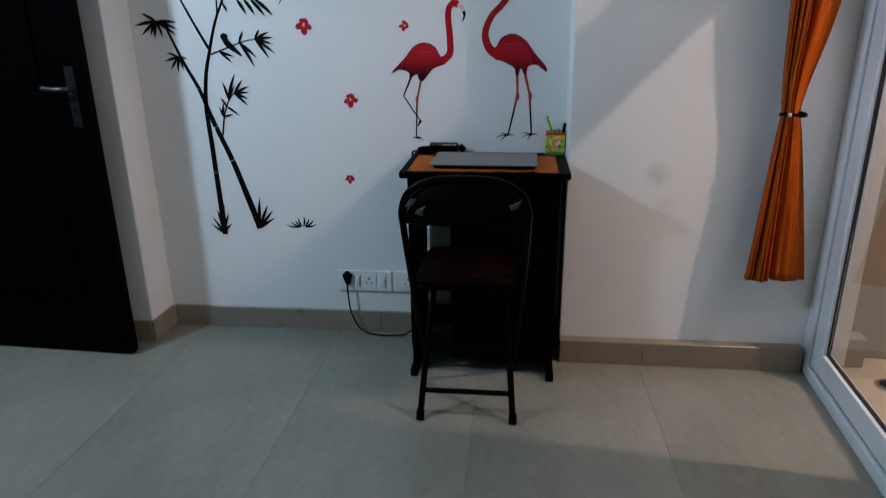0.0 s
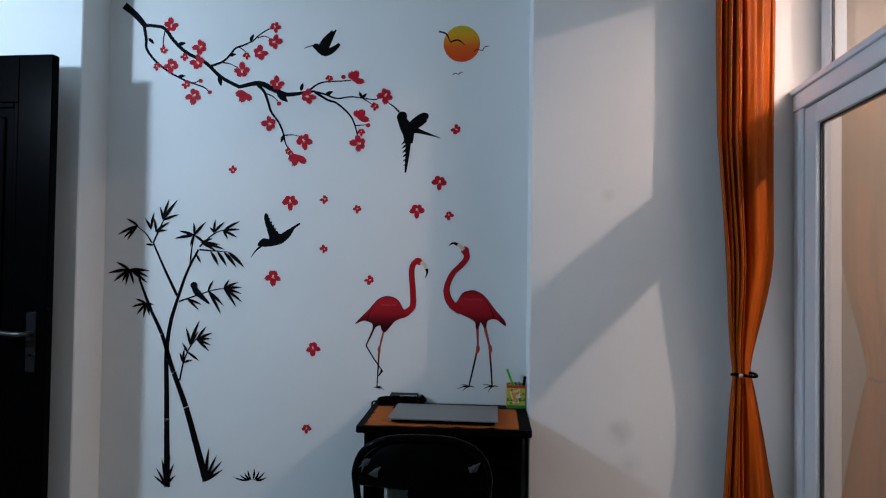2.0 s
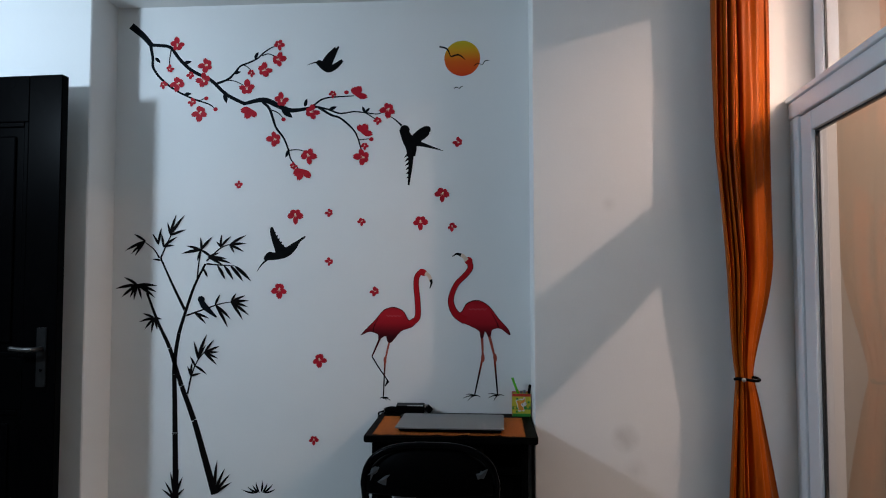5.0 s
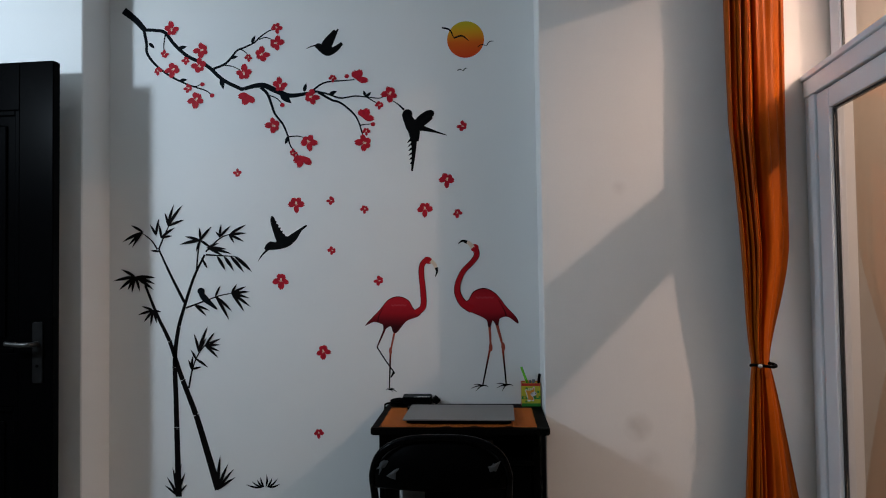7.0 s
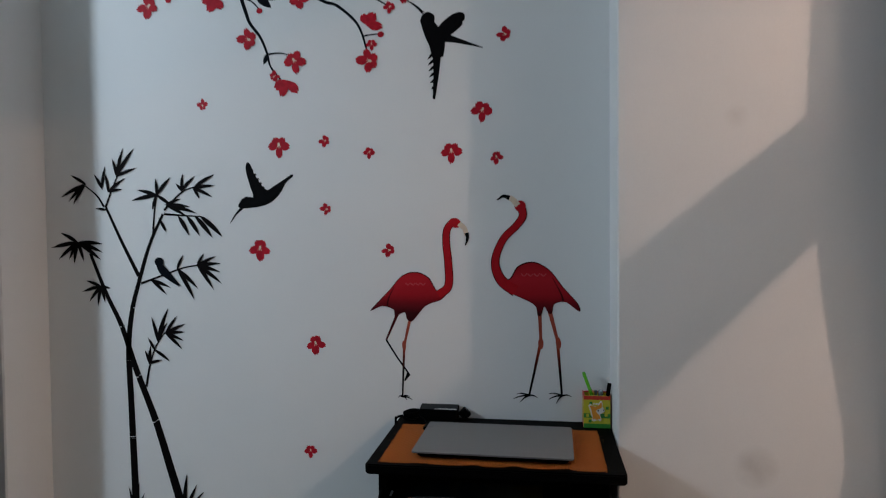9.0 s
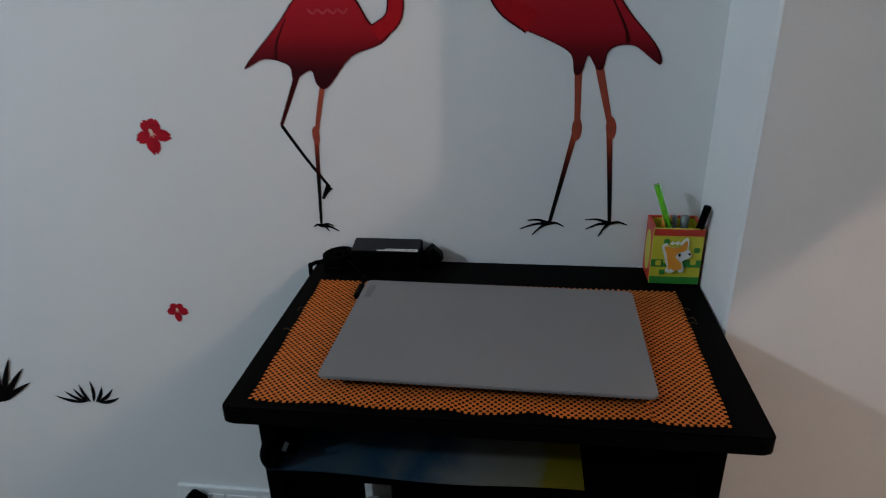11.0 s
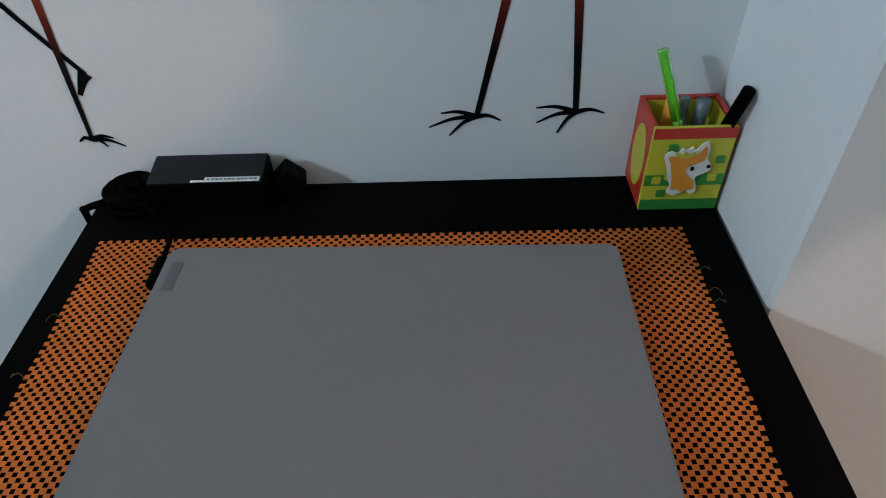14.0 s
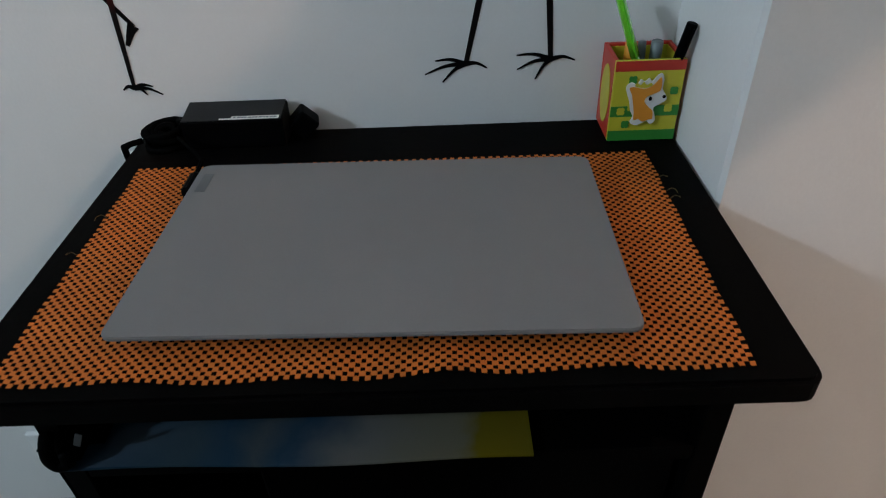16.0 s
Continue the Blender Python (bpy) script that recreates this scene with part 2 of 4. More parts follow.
def slab(corners, z0, z1, round_at=0.0, seg=5, bevel=0.0):
    """A flat plate with rounded corners, its outline in the xy plane."""
    pts = []
    k = len(corners)
    for i in range(k):
        p, a, b = Vector(corners[i]), Vector(corners[i - 1]), Vector(corners[(i + 1) % k])
        if not round_at:
            pts.append(p)
            continue
        s, e = p + (a - p).normalized() * round_at, p + (b - p).normalized() * round_at
        for j in range(seg + 1):
            u = j / seg
            pts.append(s * (1 - u) ** 2 + p * 2 * u * (1 - u) + e * u * u)
    bm = bmesh.new()
    f = bm.faces.new([bm.verts.new((p.x, p.y, z0)) for p in pts])
    if f.normal.z > 0 or f.calc_area() and (f.normal_update() or f.normal.z > 0):
        f.normal_flip()
    up = bmesh.ops.extrude_face_region(bm, geom=[f])
    vs = [v for v in up["geom"] if isinstance(v, bmesh.types.BMVert)]
    for v in vs:
        v.co.z = z1
    bmesh.ops.recalc_face_normals(bm, faces=bm.faces)
    if bevel:
        es = [e for e in bm.edges if abs(e.verts[0].co.z - e.verts[1].co.z) < 1e-6]
        bmesh.ops.bevel(bm, geom=es, offset=bevel, segments=2, affect="EDGES")
    return bm


def spline(pts, n=6):
    """Catmull-Rom through a few control points of any dimension."""
    v = [Vector(p) for p in pts]
    v = [v[0] * 2 - v[1]] + v + [v[-1] * 2 - v[-2]]
    out = []
    for i in range(1, len(v) - 2):
        a, b, c, d = v[i - 1:i + 3]
        for j in range(n):
            t = j / n
            out.append(0.5 * (2 * b + (c - a) * t + (2 * a - 5 * b + 4 * c - d) * t * t + (3 * b - a - 3 * c + d) * t ** 3))
    return out + [v[-2]]


def tube(pts, r, sides=10, n=6, bm=None):
    """A round tube along a smooth line."""
    out = bm or bmesh.new()
    line = spline(pts, n)
    rings = []
    side = Vector((0, 0, 1))
    for i, p in enumerate(line):
        d = (line[min(i + 1, len(line) - 1)] - line[max(i - 1, 0)]).normalized()
        u = side - d * side.dot(d)
        if u.length < 0.05:
            u = Vector((1, 0, 0)) - d * d.x
        u.normalize()
        side = u
        w = d.cross(u)
        rings.append([out.verts.new(p + (u * math.cos(a) + w * math.sin(a)) * r) for a in (2 * math.pi * k / sides for k in range(sides))])
    for a, b in zip(rings, rings[1:]):
        for k in range(sides):
            out.faces.new((a[k], a[(k + 1) % sides], b[(k + 1) % sides], b[k]))
    out.faces.new(rings[0][::-1])
    out.faces.new(rings[-1])
    bmesh.ops.recalc_face_normals(out, faces=out.faces)
    return out


# ---- the room ----
XL, XR = -1.075, 0.556        # sides of the recess
YF = -0.172                   # face of the wall beside the recess
XWIN = 1.47                   # window wall, room side
XLEFT, YBACK, ZTOP = -1.98, -5.6, 2.78


def wall(name, label, bm, mat=PAINT):
    return tagged(link_mesh(name, bm, mat), label, "wall", kind="structure")


wall("wall_north", "white painted recess wall carrying stickers", box(XL - 0.02, XR + 0.02, 0.0, 0.15, 0.0, 2.342))
wall("wall_north_west", "white painted wall behind the black door", box(XLEFT, XL, YF, 0.15, 0.0, ZTOP, 0.004, 1))
wall("wall_north_east", "white painted wall beside the desk recess, faintly smudged", box(XR, 1.60, YF, 0.15, 0.0, ZTOP, 0.004, 1), PAINTWORN)
wall("beam", "white painted beam over the recess", box(XL, XR, -0.145, 0.15, 2.342, ZTOP, 0.003, 1))
# side and rear walls stay out of view; their dark colour deepens the shade
wall("wall_west", "unseen side wall, darkened to cut bounce light", box(XLEFT - 0.12, XLEFT, YBACK, 0.15, 0.0, ZTOP), SIDE)
wall("wall_south", "unseen rear wall, darkened to cut bounce light", box(XLEFT, 1.56, YBACK - 0.12, YBACK, 0.0, ZTOP), SIDE)
east_top = wall("wall_east", "white wall above the balcony window", box(XWIN, 1.56, YBACK, YF - 0.002, 2.50, ZTOP))
east_side = wall("wall_east_south", "plain white wall beyond the window", box(XWIN, 1.56, YBACK, -2.30, 0.0, 2.50))
tagged(link_mesh("ceiling", box(XLEFT, 1.56, YBACK, 0.15, ZTOP, ZTOP + 0.1), CEIL), "unseen ceiling, greyed to cut bounce light", "ceiling", kind="structure")
floor = tagged(link_mesh("floor", box(XLEFT, 1.46, YBACK, 0.1, -0.12, -0.004), GROUT), "beige glossy tiled floor with thin joints", "floor", kind="structure")


# ---- skirting ----
def skirting(name, x0, x1, y0, y1, label="brown-grey tile skirting along the wall"):
    tagged(link_mesh(name, box(x0, x1, y0, y1, 0.0, 0.09, 0.002, 1), SKIRT), label, "skirting", kind="structure")


def skirting_run(x0, x1, y, step=0.6, deep=0.012):
    x = x0
    while x < x1 - 1e-6:
        e = min(x + step, x1)
        skirting("baseboard", x + 0.0003, e - 0.0003, y - deep, y)
        x = e


skirting_run(XL + 0.012, XR, 0.0, 0.9)
skirting_run(XLEFT, XL + 0.012, YF, 0.9)
skirting_run(XR, 0.858, YF, 0.6, 0.045)
skirting_run(0.858, 1.425, YF, 0.6, 0.045)
skirting("baseboard", XL, XL + 0.012, YF, -0.0125)


# ---- balcony behind the window ----
tagged(link_mesh("balcony_floor", box(1.4605, 2.3, -2.5, 0.0, -0.1, 0.0), BALCTILE), "beige tiled balcony floor lit by a warm lamp", "floor", kind="structure")
wall("balcony_wall", "cream painted balcony end wall", box(1.601, 1.95, -0.09, 0.15, 0.0, 3.0, 0.004, 1), BALCWALL)
wall("balcony_ceiling", "plain balcony ceiling slab", box(1.56, 2.3, -2.5, 0.15, 2.9, 3.0), BALCWALL)
step = thing("ledge_block", "cream plastered corner block on the balcony floor", "block")
part("body", box(1.58, 1.665, -0.17, -0.095, 0.0, 0.115, 0.006, 2), BALCWALL, step)
para = thing("parapet", "low cream tiled balcony kerb", "parapet")
for k in range(4):
    part("tile", box(1.70 + 0.15 * k, 1.848 + 0.15 * k, -0.09 + (0.03 if k == 0 else 0.03), -0.02, 0.0, 0.13, 0.003, 1), BALCWALL, para)
drain = thing("floor_drain", "round grey floor drain in balcony tiles", "drain")
bm = bmesh.new()
bmesh.ops.create_cone(bm, cap_ends=True, segments=24, radius1=0.045, radius2=0.042, depth=0.006, matrix=Matrix.Translation((1.69, -0.30, 0.004)))
part("rim", bm, STEEL, drain)
bm = bmesh.new()
bmesh.ops.create_cone(bm, cap_ends=True, segments=20, radius1=0.030, radius2=0.030, depth=0.004, matrix=Matrix.Translation((1.69, -0.30, 0.007)))
part("grate", bm, PLASTIC, drain)


# ---- window ----
def rail(x0, x1, y0, y1, z0, z1):
    return box(x0, x1, y0, y1, z0, z1, 0.004, 2)


Y0, Y1, YM = -0.205, -2.30, -0.905
win = thing("window_1", "white framed sliding balcony door with clear glass", "window", kind="structure")
# fixed frame of the sliding door
part("frame_jamb", rail(1.434, 1.53, Y0 - 0.044, Y0 + 0.030, 0.0, 1.803), UPVC, win)
part("frame_jamb", rail(1.434, 1.53, Y1, Y1 + 0.048, 0.0, 1.803), UPVC, win)
part("frame_sill", rail(1.430, 1.53, Y1 + 0.048, Y0 - 0.044, 0.0, 0.044), UPVC, win)
part("transom", rail(1.430, 1.53, Y1, Y0 + 0.030, 1.8035, 1.8595), UPVC, win)
part("transom_cap", rail(1.422, 1.58, Y1, Y0 + 0.030, 1.860, 1.880), UPVC, win)
# sashes, each with gasket and pane
for ya, yb, xo in ((Y0 - 0.050, YM - 0.02, 0.0), (YM + 0.03, Y1 + 0.054, 0.04)):
    sash = part("sash", rail(1.440 + xo, 1.478 + xo, ya - 0.085, ya, 0.050, 1.7985), UPVC, win)
    part("stile", rail(1.440 + xo, 1.478 + xo, yb, yb + 0.085, 0.050, 1.7985), UPVC, sash)
    part("rail", rail(1.4405 + xo, 1.478 + xo, yb + 0.085, ya - 0.085, 0.050, 0.132), UPVC, sash)
    part("rail", rail(1.4405 + xo, 1.478 + xo, yb + 0.085, ya - 0.085, 1.735, 1.7985), UPVC, sash)
    for g in (box(1.452 + xo, 1.466 + xo, ya - 0.093, ya - 0.0855, 0.132, 1.735), box(1.452 + xo, 1.466 + xo, yb + 0.093, ya - 0.093, 0.1325, 0.139), box(1.452 + xo, 1.466 + xo, yb + 0.093, ya - 0.093, 1.728, 1.7345)):
        part("gasket", g, GASKET, sash)
    pane = part("pane", box(1.456 + xo, 1.461 + xo, yb + 0.093, ya - 0.093, 0.139, 1.728), GLASS, sash)
    pane.visible_shadow = False
for g in (box(1.445, 1.475, Y0 - 0.0495, Y0 - 0.0445, 0.05, 1.799), box(1.445, 1.475, Y1 + 0.06, Y0 - 0.05, 0.0445, 0.0495)):
    part("gasket", g, GASKET, win)
# upper fixed light
win2 = thing("window_2", "white framed fixed window above the sliding door", "window", kind="structure")
part("jamb", rail(1.520, 1.575, -0.248, YF - 0.004, 1.881, 2.50), UPVC, win2)
part("head", rail(1.520, 1.575, Y1 + 0.05, -0.2485, 2.353, 2.50), UPVC, win2)
part("bead", rail(1.524, 1.545, Y1 + 0.05, -0.2485, 1.881, 1.893), UPVC, win2)
part("jamb", rail(1.520, 1.575, Y1, Y1 + 0.0495, 1.881, 2.50), UPVC, win2)
part("gasket", box(1.5255, 1.535, -0.2545, -0.2488, 1.8935, 2.3525), GASKET, win2)
pane = part("pane", box(1.528, 1.533, Y1 + 0.05, -0.2545, 1.8935, 2.3525), GLASS, win2)
pane.visible_shadow = False
# the window wall runs a little askew to the wall beside the desk
SKEW = Matrix.Translation((1.44, -0.20, 0)) @ Matrix.Rotation(radians(-4.7), 4, "Z") @ Matrix.Translation((-1.44, 0.20, 0))
for ob in (win, win2, east_top, east_side):
    ob.matrix_world = SKEW


# ---- curtain ----
def curtain():
    """Gathered cloth: narrow folds on one side, a broad face on the other, pinched at the tie."""
    bm = bmesh.new()
    zt, zb, ztie = 2.62, 0.372, 0.93
    nu, nv = 150, 90
    rows = []
    for j in range(nv + 1):
        z = zt + (zb - zt) * j / nv
        if z > ztie:
            u = min(1.0, (z - ztie) / 0.42)
            s = u * u * (3 - 2 * u)
            near = 0.031 + 0.068 * min(1.0, (z - ztie) / 0.78) ** 0.75
            half, mid, deep = 0.033 + 0.065 * s ** 0.75, 1.243 + 0.012 * s, 0.012 + 0.014 * s
        else:
            u = (ztie - z) / (ztie - zb)
            s = u ** 0.8
            half, mid, deep = 0.033 + 0.067 * s, 1.243 + 0.030 * s, 0.010 + 0.018 * s
            near = 0.033 + 0.076 * s
        row = []
        for i in range(nu + 1):
            p = i / nu
            # five tight pleats, then one deep valley and a broad face with shallow waves
            tight = 1 / (1 + math.exp((p - 0.36) * 26))
            phase = 2 * math.pi * 5.0 * p / 0.40
            fold = tight * math.sin(phase + 0.4 * math.sin(z * 1.7)) * (0.75 + 0.25 * math.sin(phase * 0.37 + 1.3))
            broad = (1 - tight) * (0.28 * math.sin(9.0 * p + 1.1 * math.sin(z * 1.3) + 0.6) + 0.10 * math.sin(31 * p + z * 1.6) + 0.06 * math.sin(53 * p - z * 2.4))
            valley = -1.2 * math.exp(-((p - 0.43) / 0.035) ** 2)
            x = mid - near + (near + half) * p + 0.003 * math.sin(phase * 0.5 + z * 2.0)
            y = -0.230 - deep * (fold + broad + valley) - 0.040 * math.sin(math.pi * min(1, 0.25 + p * 0.85)) + 0.003 * math.sin(z * 7 + p * 9)
            zz = z + (0.005 * math.sin(phase) * tight - 0.010 * p if j == nv else 0)
            row.append(bm.verts.new((x, y, zz)))
        rows.append(row)
    for a, b in zip(rows, rows[1:]):
        for i in range(nu):
            bm.faces.new((a[i], a[i + 1], b[i + 1], b[i]))
    return bm


cur = thing("curtain", "orange satin curtain gathered and tied at the window", "curtain")
bm = bmesh.new()
tube([(1.26, YF - 0.001, 2.60), (1.26, -1.2, 2.60), (1.26, -2.25, 2.60)], 0.011, 12, 3, bm)
tagged(link_mesh("curtain_rod", bm, STEEL, None, True), "plain steel curtain rod fixed to the wall", "curtain rod")
cloth = part("cloth", curtain(), SATIN, cur, smooth=True)
sol = cloth.modifiers.new("thickness", "SOLIDIFY")
sol.thickness = 0.0018
bm = bmesh.new()
tube([(1.243 + 0.038 * math.cos(a), -0.262 + 0.026 * math.sin(a), 0.931 + 0.003 * math.sin(2 * a)) for a in (2 * math.pi * k / 14 for k in range(15))], 0.005, 8, 3, bm)
part("tie_band", bm, PLASTIC, cur, "dark metallic tie band", True)
bm = bmesh.new()
bmesh.ops.create_uvsphere(bm, u_segments=12, v_segments=8, radius=0.007, matrix=Matrix.Translation((1.222, -0.290, 0.932)))
part("clasp", bm, STEEL, cur, "small silver clasp", True)



# ---- door leaf ----
def door():
    d = thing("door", "dark polished panelled door standing open against the wall", "door")
    w, t, h = 0.80, 0.034, 1.972
    # leaf: stiles, rails and recessed panels with raised fields
    for a, b in ((0.0, 0.125), (w - 0.125, w)):
        part("stile", box(-b, -a, 0, t, 0.0, h, 0.003, 2), DOORPAINT, d)
    zs = ((0.0, 0.20), (0.80, 0.98), (h - 0.165, h))
    for z0, z1 in zs:
        part("rail", box(-w + 0.125, -0.125, 0.0003, t - 0.0003, z0, z1, 0.003, 2), DOORPAINT, d)
    for z0, z1 in ((0.20, 0.80), (0.98, h - 0.165)):
        p = part("panel", box(-w + 0.125, -0.125, 0.010, t - 0.010, z0, z1), DOORPAINT, d)
        bm = box(-w + 0.175, -0.175, 0.003, 0.0095, z0 + 0.05, z1 - 0.05, 0.005, 2)
        part("field", bm, DOORPAINT, p)
        for x0, x1, c0, c1 in ((-w + 0.125, -w + 0.143, z0, z1), (-0.143, -0.125, z0, z1)):
            part("moulding", box(x0, x1, 0.002, 0.0098, c0, c1, 0.003, 2), DOORPAINT, p)
        for c in (z0, z1 - 0.018):
            part("moulding", box(-w + 0.143, -0.143, 0.002, 0.0098, c, c + 0.018, 0.003, 2), DOORPAINT, p)
    hd = part("handle_plate", slab([(-0.069, 0.88), (-0.032, 0.88), (-0.032, 1.085), (-0.069, 1.085)], 0, 0.006, 0.006, 4, 0.0015), LOCKPLATE, d, "dull dark steel lock plate")
    hd.matrix_local = Matrix(((1, 0, 0, 0), (0, 0, -1, 0.0), (0, 1, 0, 0), (0, 0, 0, 1)))
    bm = bmesh.new()
    tube([(-0.050, -0.004, 1.012), (-0.050, -0.028, 1.012), (-0.056, -0.042, 1.012), (-0.075, -0.047, 1.012), (-0.100, -0.047, 1.013), (-0.135, -0.045, 1.016)], 0.0085, 12, 6, bm)
    part("lever", bm, HANDLE, d, "dull steel lever handle", True)
    bm = bmesh.new()
    bmesh.ops.create_cone(bm, cap_ends=True, segments=14, radius1=0.005, radius2=0.005, depth=0.003, matrix=Matrix.Translation((-0.05, -0.0065, 0.938)) @ Matrix.Rotation(math.pi / 2, 4, "X"))
    part("keyhole", bm, PLASTIC, d)
    d.matrix_world = pose(-1.092, -0.306, 0.008, 0, 0, -2.7)


door()


# ---- desk ----
def desk():
    d = thing("computer_desk", "small black laminate computer desk with a lower tray", "desk")
    part("top", slab([(-0.006, -0.003), (-0.006, -0.380), (0.5540, -0.380), (0.5540, -0.003)], 0.735, 0.757, 0.014, 5, 0.003), BLACKTOP, d)
    for x in (0.017, 0.503):
        p = part("side_panel", box(x, x + 0.02, -0.345, -0.020, 0.115, 0.735, 0.0015, 1), BLACK, d)
        part("plinth", box(x + 0.001, x + 0.019, -0.330, -0.022, 0.030, 0.1145, 0.0015, 1), BLACK, p)
        part("foot", box(x - 0.004, x + 0.024, -0.372, -0.015, 0.0, 0.0295, 0.004, 2), BLACK, p)
    part("apron", box(0.037, 0.503, -0.340, -0.325, 0.712, 0.735), BLACK, d)
    part("tray", box(0.037, 0.503, -0.345, -0.05, 0.632, 0.648, 0.001, 1), BLACK, d)
    for x in (0.0375, 0.4905):
        part("runner", box(x, x + 0.012, -0.33, -0.06, 0.650, 0.675), BLACK, d)
    part("back_rail", box(0.0375, 0.5025, -0.040, -0.022, 0.06, 0.135), BLACK, d)
    cab = part("cabinet", box(0.158, 0.5025, -0.318, -0.045, 0.055, 0.6315, 0.0015, 1), BLACK, d)
    for z0, z1 in ((0.06, 0.335), (0.341, 0.626)):
        dr = part("cabinet_door", box(0.164, 0.497, -0.334, -0.3185, z0, z1, 0.002, 2), BLACK, cab)


desk()

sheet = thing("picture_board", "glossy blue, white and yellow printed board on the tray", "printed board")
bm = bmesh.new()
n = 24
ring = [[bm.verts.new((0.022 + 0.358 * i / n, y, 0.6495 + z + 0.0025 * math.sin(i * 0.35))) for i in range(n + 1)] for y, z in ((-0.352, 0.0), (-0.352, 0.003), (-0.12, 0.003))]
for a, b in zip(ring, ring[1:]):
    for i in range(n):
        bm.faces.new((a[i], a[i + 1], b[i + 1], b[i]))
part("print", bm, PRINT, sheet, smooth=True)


tail = thing("cable_end", "black taped cable end with a pale tag beside the tray", "cable")
bm = bmesh.new()
tube([(0.030, -0.352, 0.692), (0.025, -0.353, 0.680), (0.023, -0.353, 0.668), (0.027, -0.353, 0.660), (0.034, -0.352, 0.662), (0.036, -0.352, 0.674)], 0.0055, 9, 5, bm)
part("loop", bm, CABLE, tail, smooth=True)
bm = box(-0.0025, 0.0025, -0.0006, 0.0006, -0.007, 0.007, 0.0003, 1)
bmesh.ops.transform(bm, matrix=pose(0.0475, -0.349, 0.683, 0, 25, 0), verts=bm.verts)
part("tag", bm, TORN, tail, "small pale paper tag")


# ---- woven mat, with its holes ----
def woven_mat():
    """A cloth of small squares in which every second square is an open hole."""
    bm = bmesh.new()
    x0, x1, y0, y1 = 0.022, 0.516, -0.367, -0.082
    c = 0.0037
    nx, ny = int((x1 - x0) / c), int((y1 - y0) / c)
    grid = {}

    def at(u, v):
        key = (round(u, 3), round(v, 3))
        if key not in grid:
            x, y = x0 + u * c, y0 + v * c
            f = max(0.0, 1 - v / 16)
            ripple = 0.5 + 0.5 * math.sin(x * 62 + 0.6 * math.sin(x * 23))
            lift = 0.003 * f * ripple ** 3 * (1 if 0.15 < x < 0.44 else 0.25)
            pull = 0.0042 * f * (math.sin(x * 62 + 1.1) * 0.35 + 0.3 * math.sin(x * 21))
            edge = 0.0006 * math.sin(y * 90) * max(0, 1 - min(u, nx - u) / 10)
            skew = -0.010 * (y - y0) * (1 - 2 * (x - x0) / (x1 - x0))
            grid[key] = bm.verts.new((x + edge + skew, y + pull, 0.7585 + lift + 0.0004 * math.sin(u * 1.6) * math.cos(v * 1.6)))
        return grid[key]

    for i in range(nx):
        for j in range(ny):
            a, b, d, e = at(i, j), at(i + 1, j), at(i + 1, j + 1), at(i, j + 1)
            if (i + j) % 2 and 0 < i < nx - 1 and 0 < j < ny - 1:
                m = 0.08
                p, q, r, s = at(i + m, j + m), at(i + 1 - m, j + m), at(i + 1 - m, j + 1 - m), at(i + m, j + 1 - m)
                for f in ((a, b, q, p), (b, d, r, q), (d, e, s, r), (e, a, p, s)):
                    bm.faces.new(f)
            elif 0 < i < nx - 1 and 0 < j < ny - 1 or (i + j) % 2 == 0:
                bm.faces.new((a, b, d, e))
    return bm


matt = tagged(link_mesh("desk_mat", woven_mat(), ORANGE), "orange perforated woven mat on the black desk", "mat")

# loose threads at the cut edges of the mat
for k, (x, y, s) in enumerate(((0.519, -0.135, 1), (0.520, -0.158, 1), (0.520, -0.170, 1), (0.018, -0.17, -1), (0.016, -0.225, -1))):
    bm = bmesh.new()
    tube([(x - 0.004 * s, y, 0.7592), (x + 0.001 * s, y + 0.003, 0.7600), (x + 0.004 * s, y - 0.001, 0.7605), (x + 0.005 * s, y + 0.004 * (-1) ** k, 0.7586)], 0.0003, 5, 5, bm)
    tagged(link_mesh("thread", bm, THREAD), "frayed orange thread at the mat edge", "thread", "frayed threads")


# ---- laptop ----
def laptop():
    d = thing("laptop", "closed grey laptop lying on the orange mat", "laptop")
    # built about its middle, then turned a little on the mat
    W, D = 0.1780, 0.1146
    part("base", slab([(-W + 0.010, D - 0.006), (-W + 0.010, -D + 0.016), (W - 0.010, -D + 0.016), (W - 0.010, D - 0.006)], 0.0033, 0.0138, 0.009, 6, 0.001), PLASTIC, d, "dark grey base")
    part("lid", slab([(-W, D), (-W, -D), (W, -D), (W, D)], 0.0142, 0.0180, 0.010, 6, 0.0008), LAPTOP, d)
    part("badge", slab([(-W + 0.007, D - 0.017), (-W + 0.007, D - 0.048), (-W + 0.016, D - 0.048), (-W + 0.016, D - 0.017)], 0.01805, 0.01835, 0.001, 3), LOGO, d, "small plain grey badge")
    for x in (-0.143, 0.147):
        for y in (D - 0.017, -D + 0.027):
            part("rubber_foot", box(x - 0.012, x + 0.012, y - 0.004, y + 0.004, 0.0006, 0.0035, 0.0008, 1), PLASTIC, d)
    d.matrix_world = pose(0.2710, -0.2312, 0.7585, 0, 0, -1.2)



laptop()


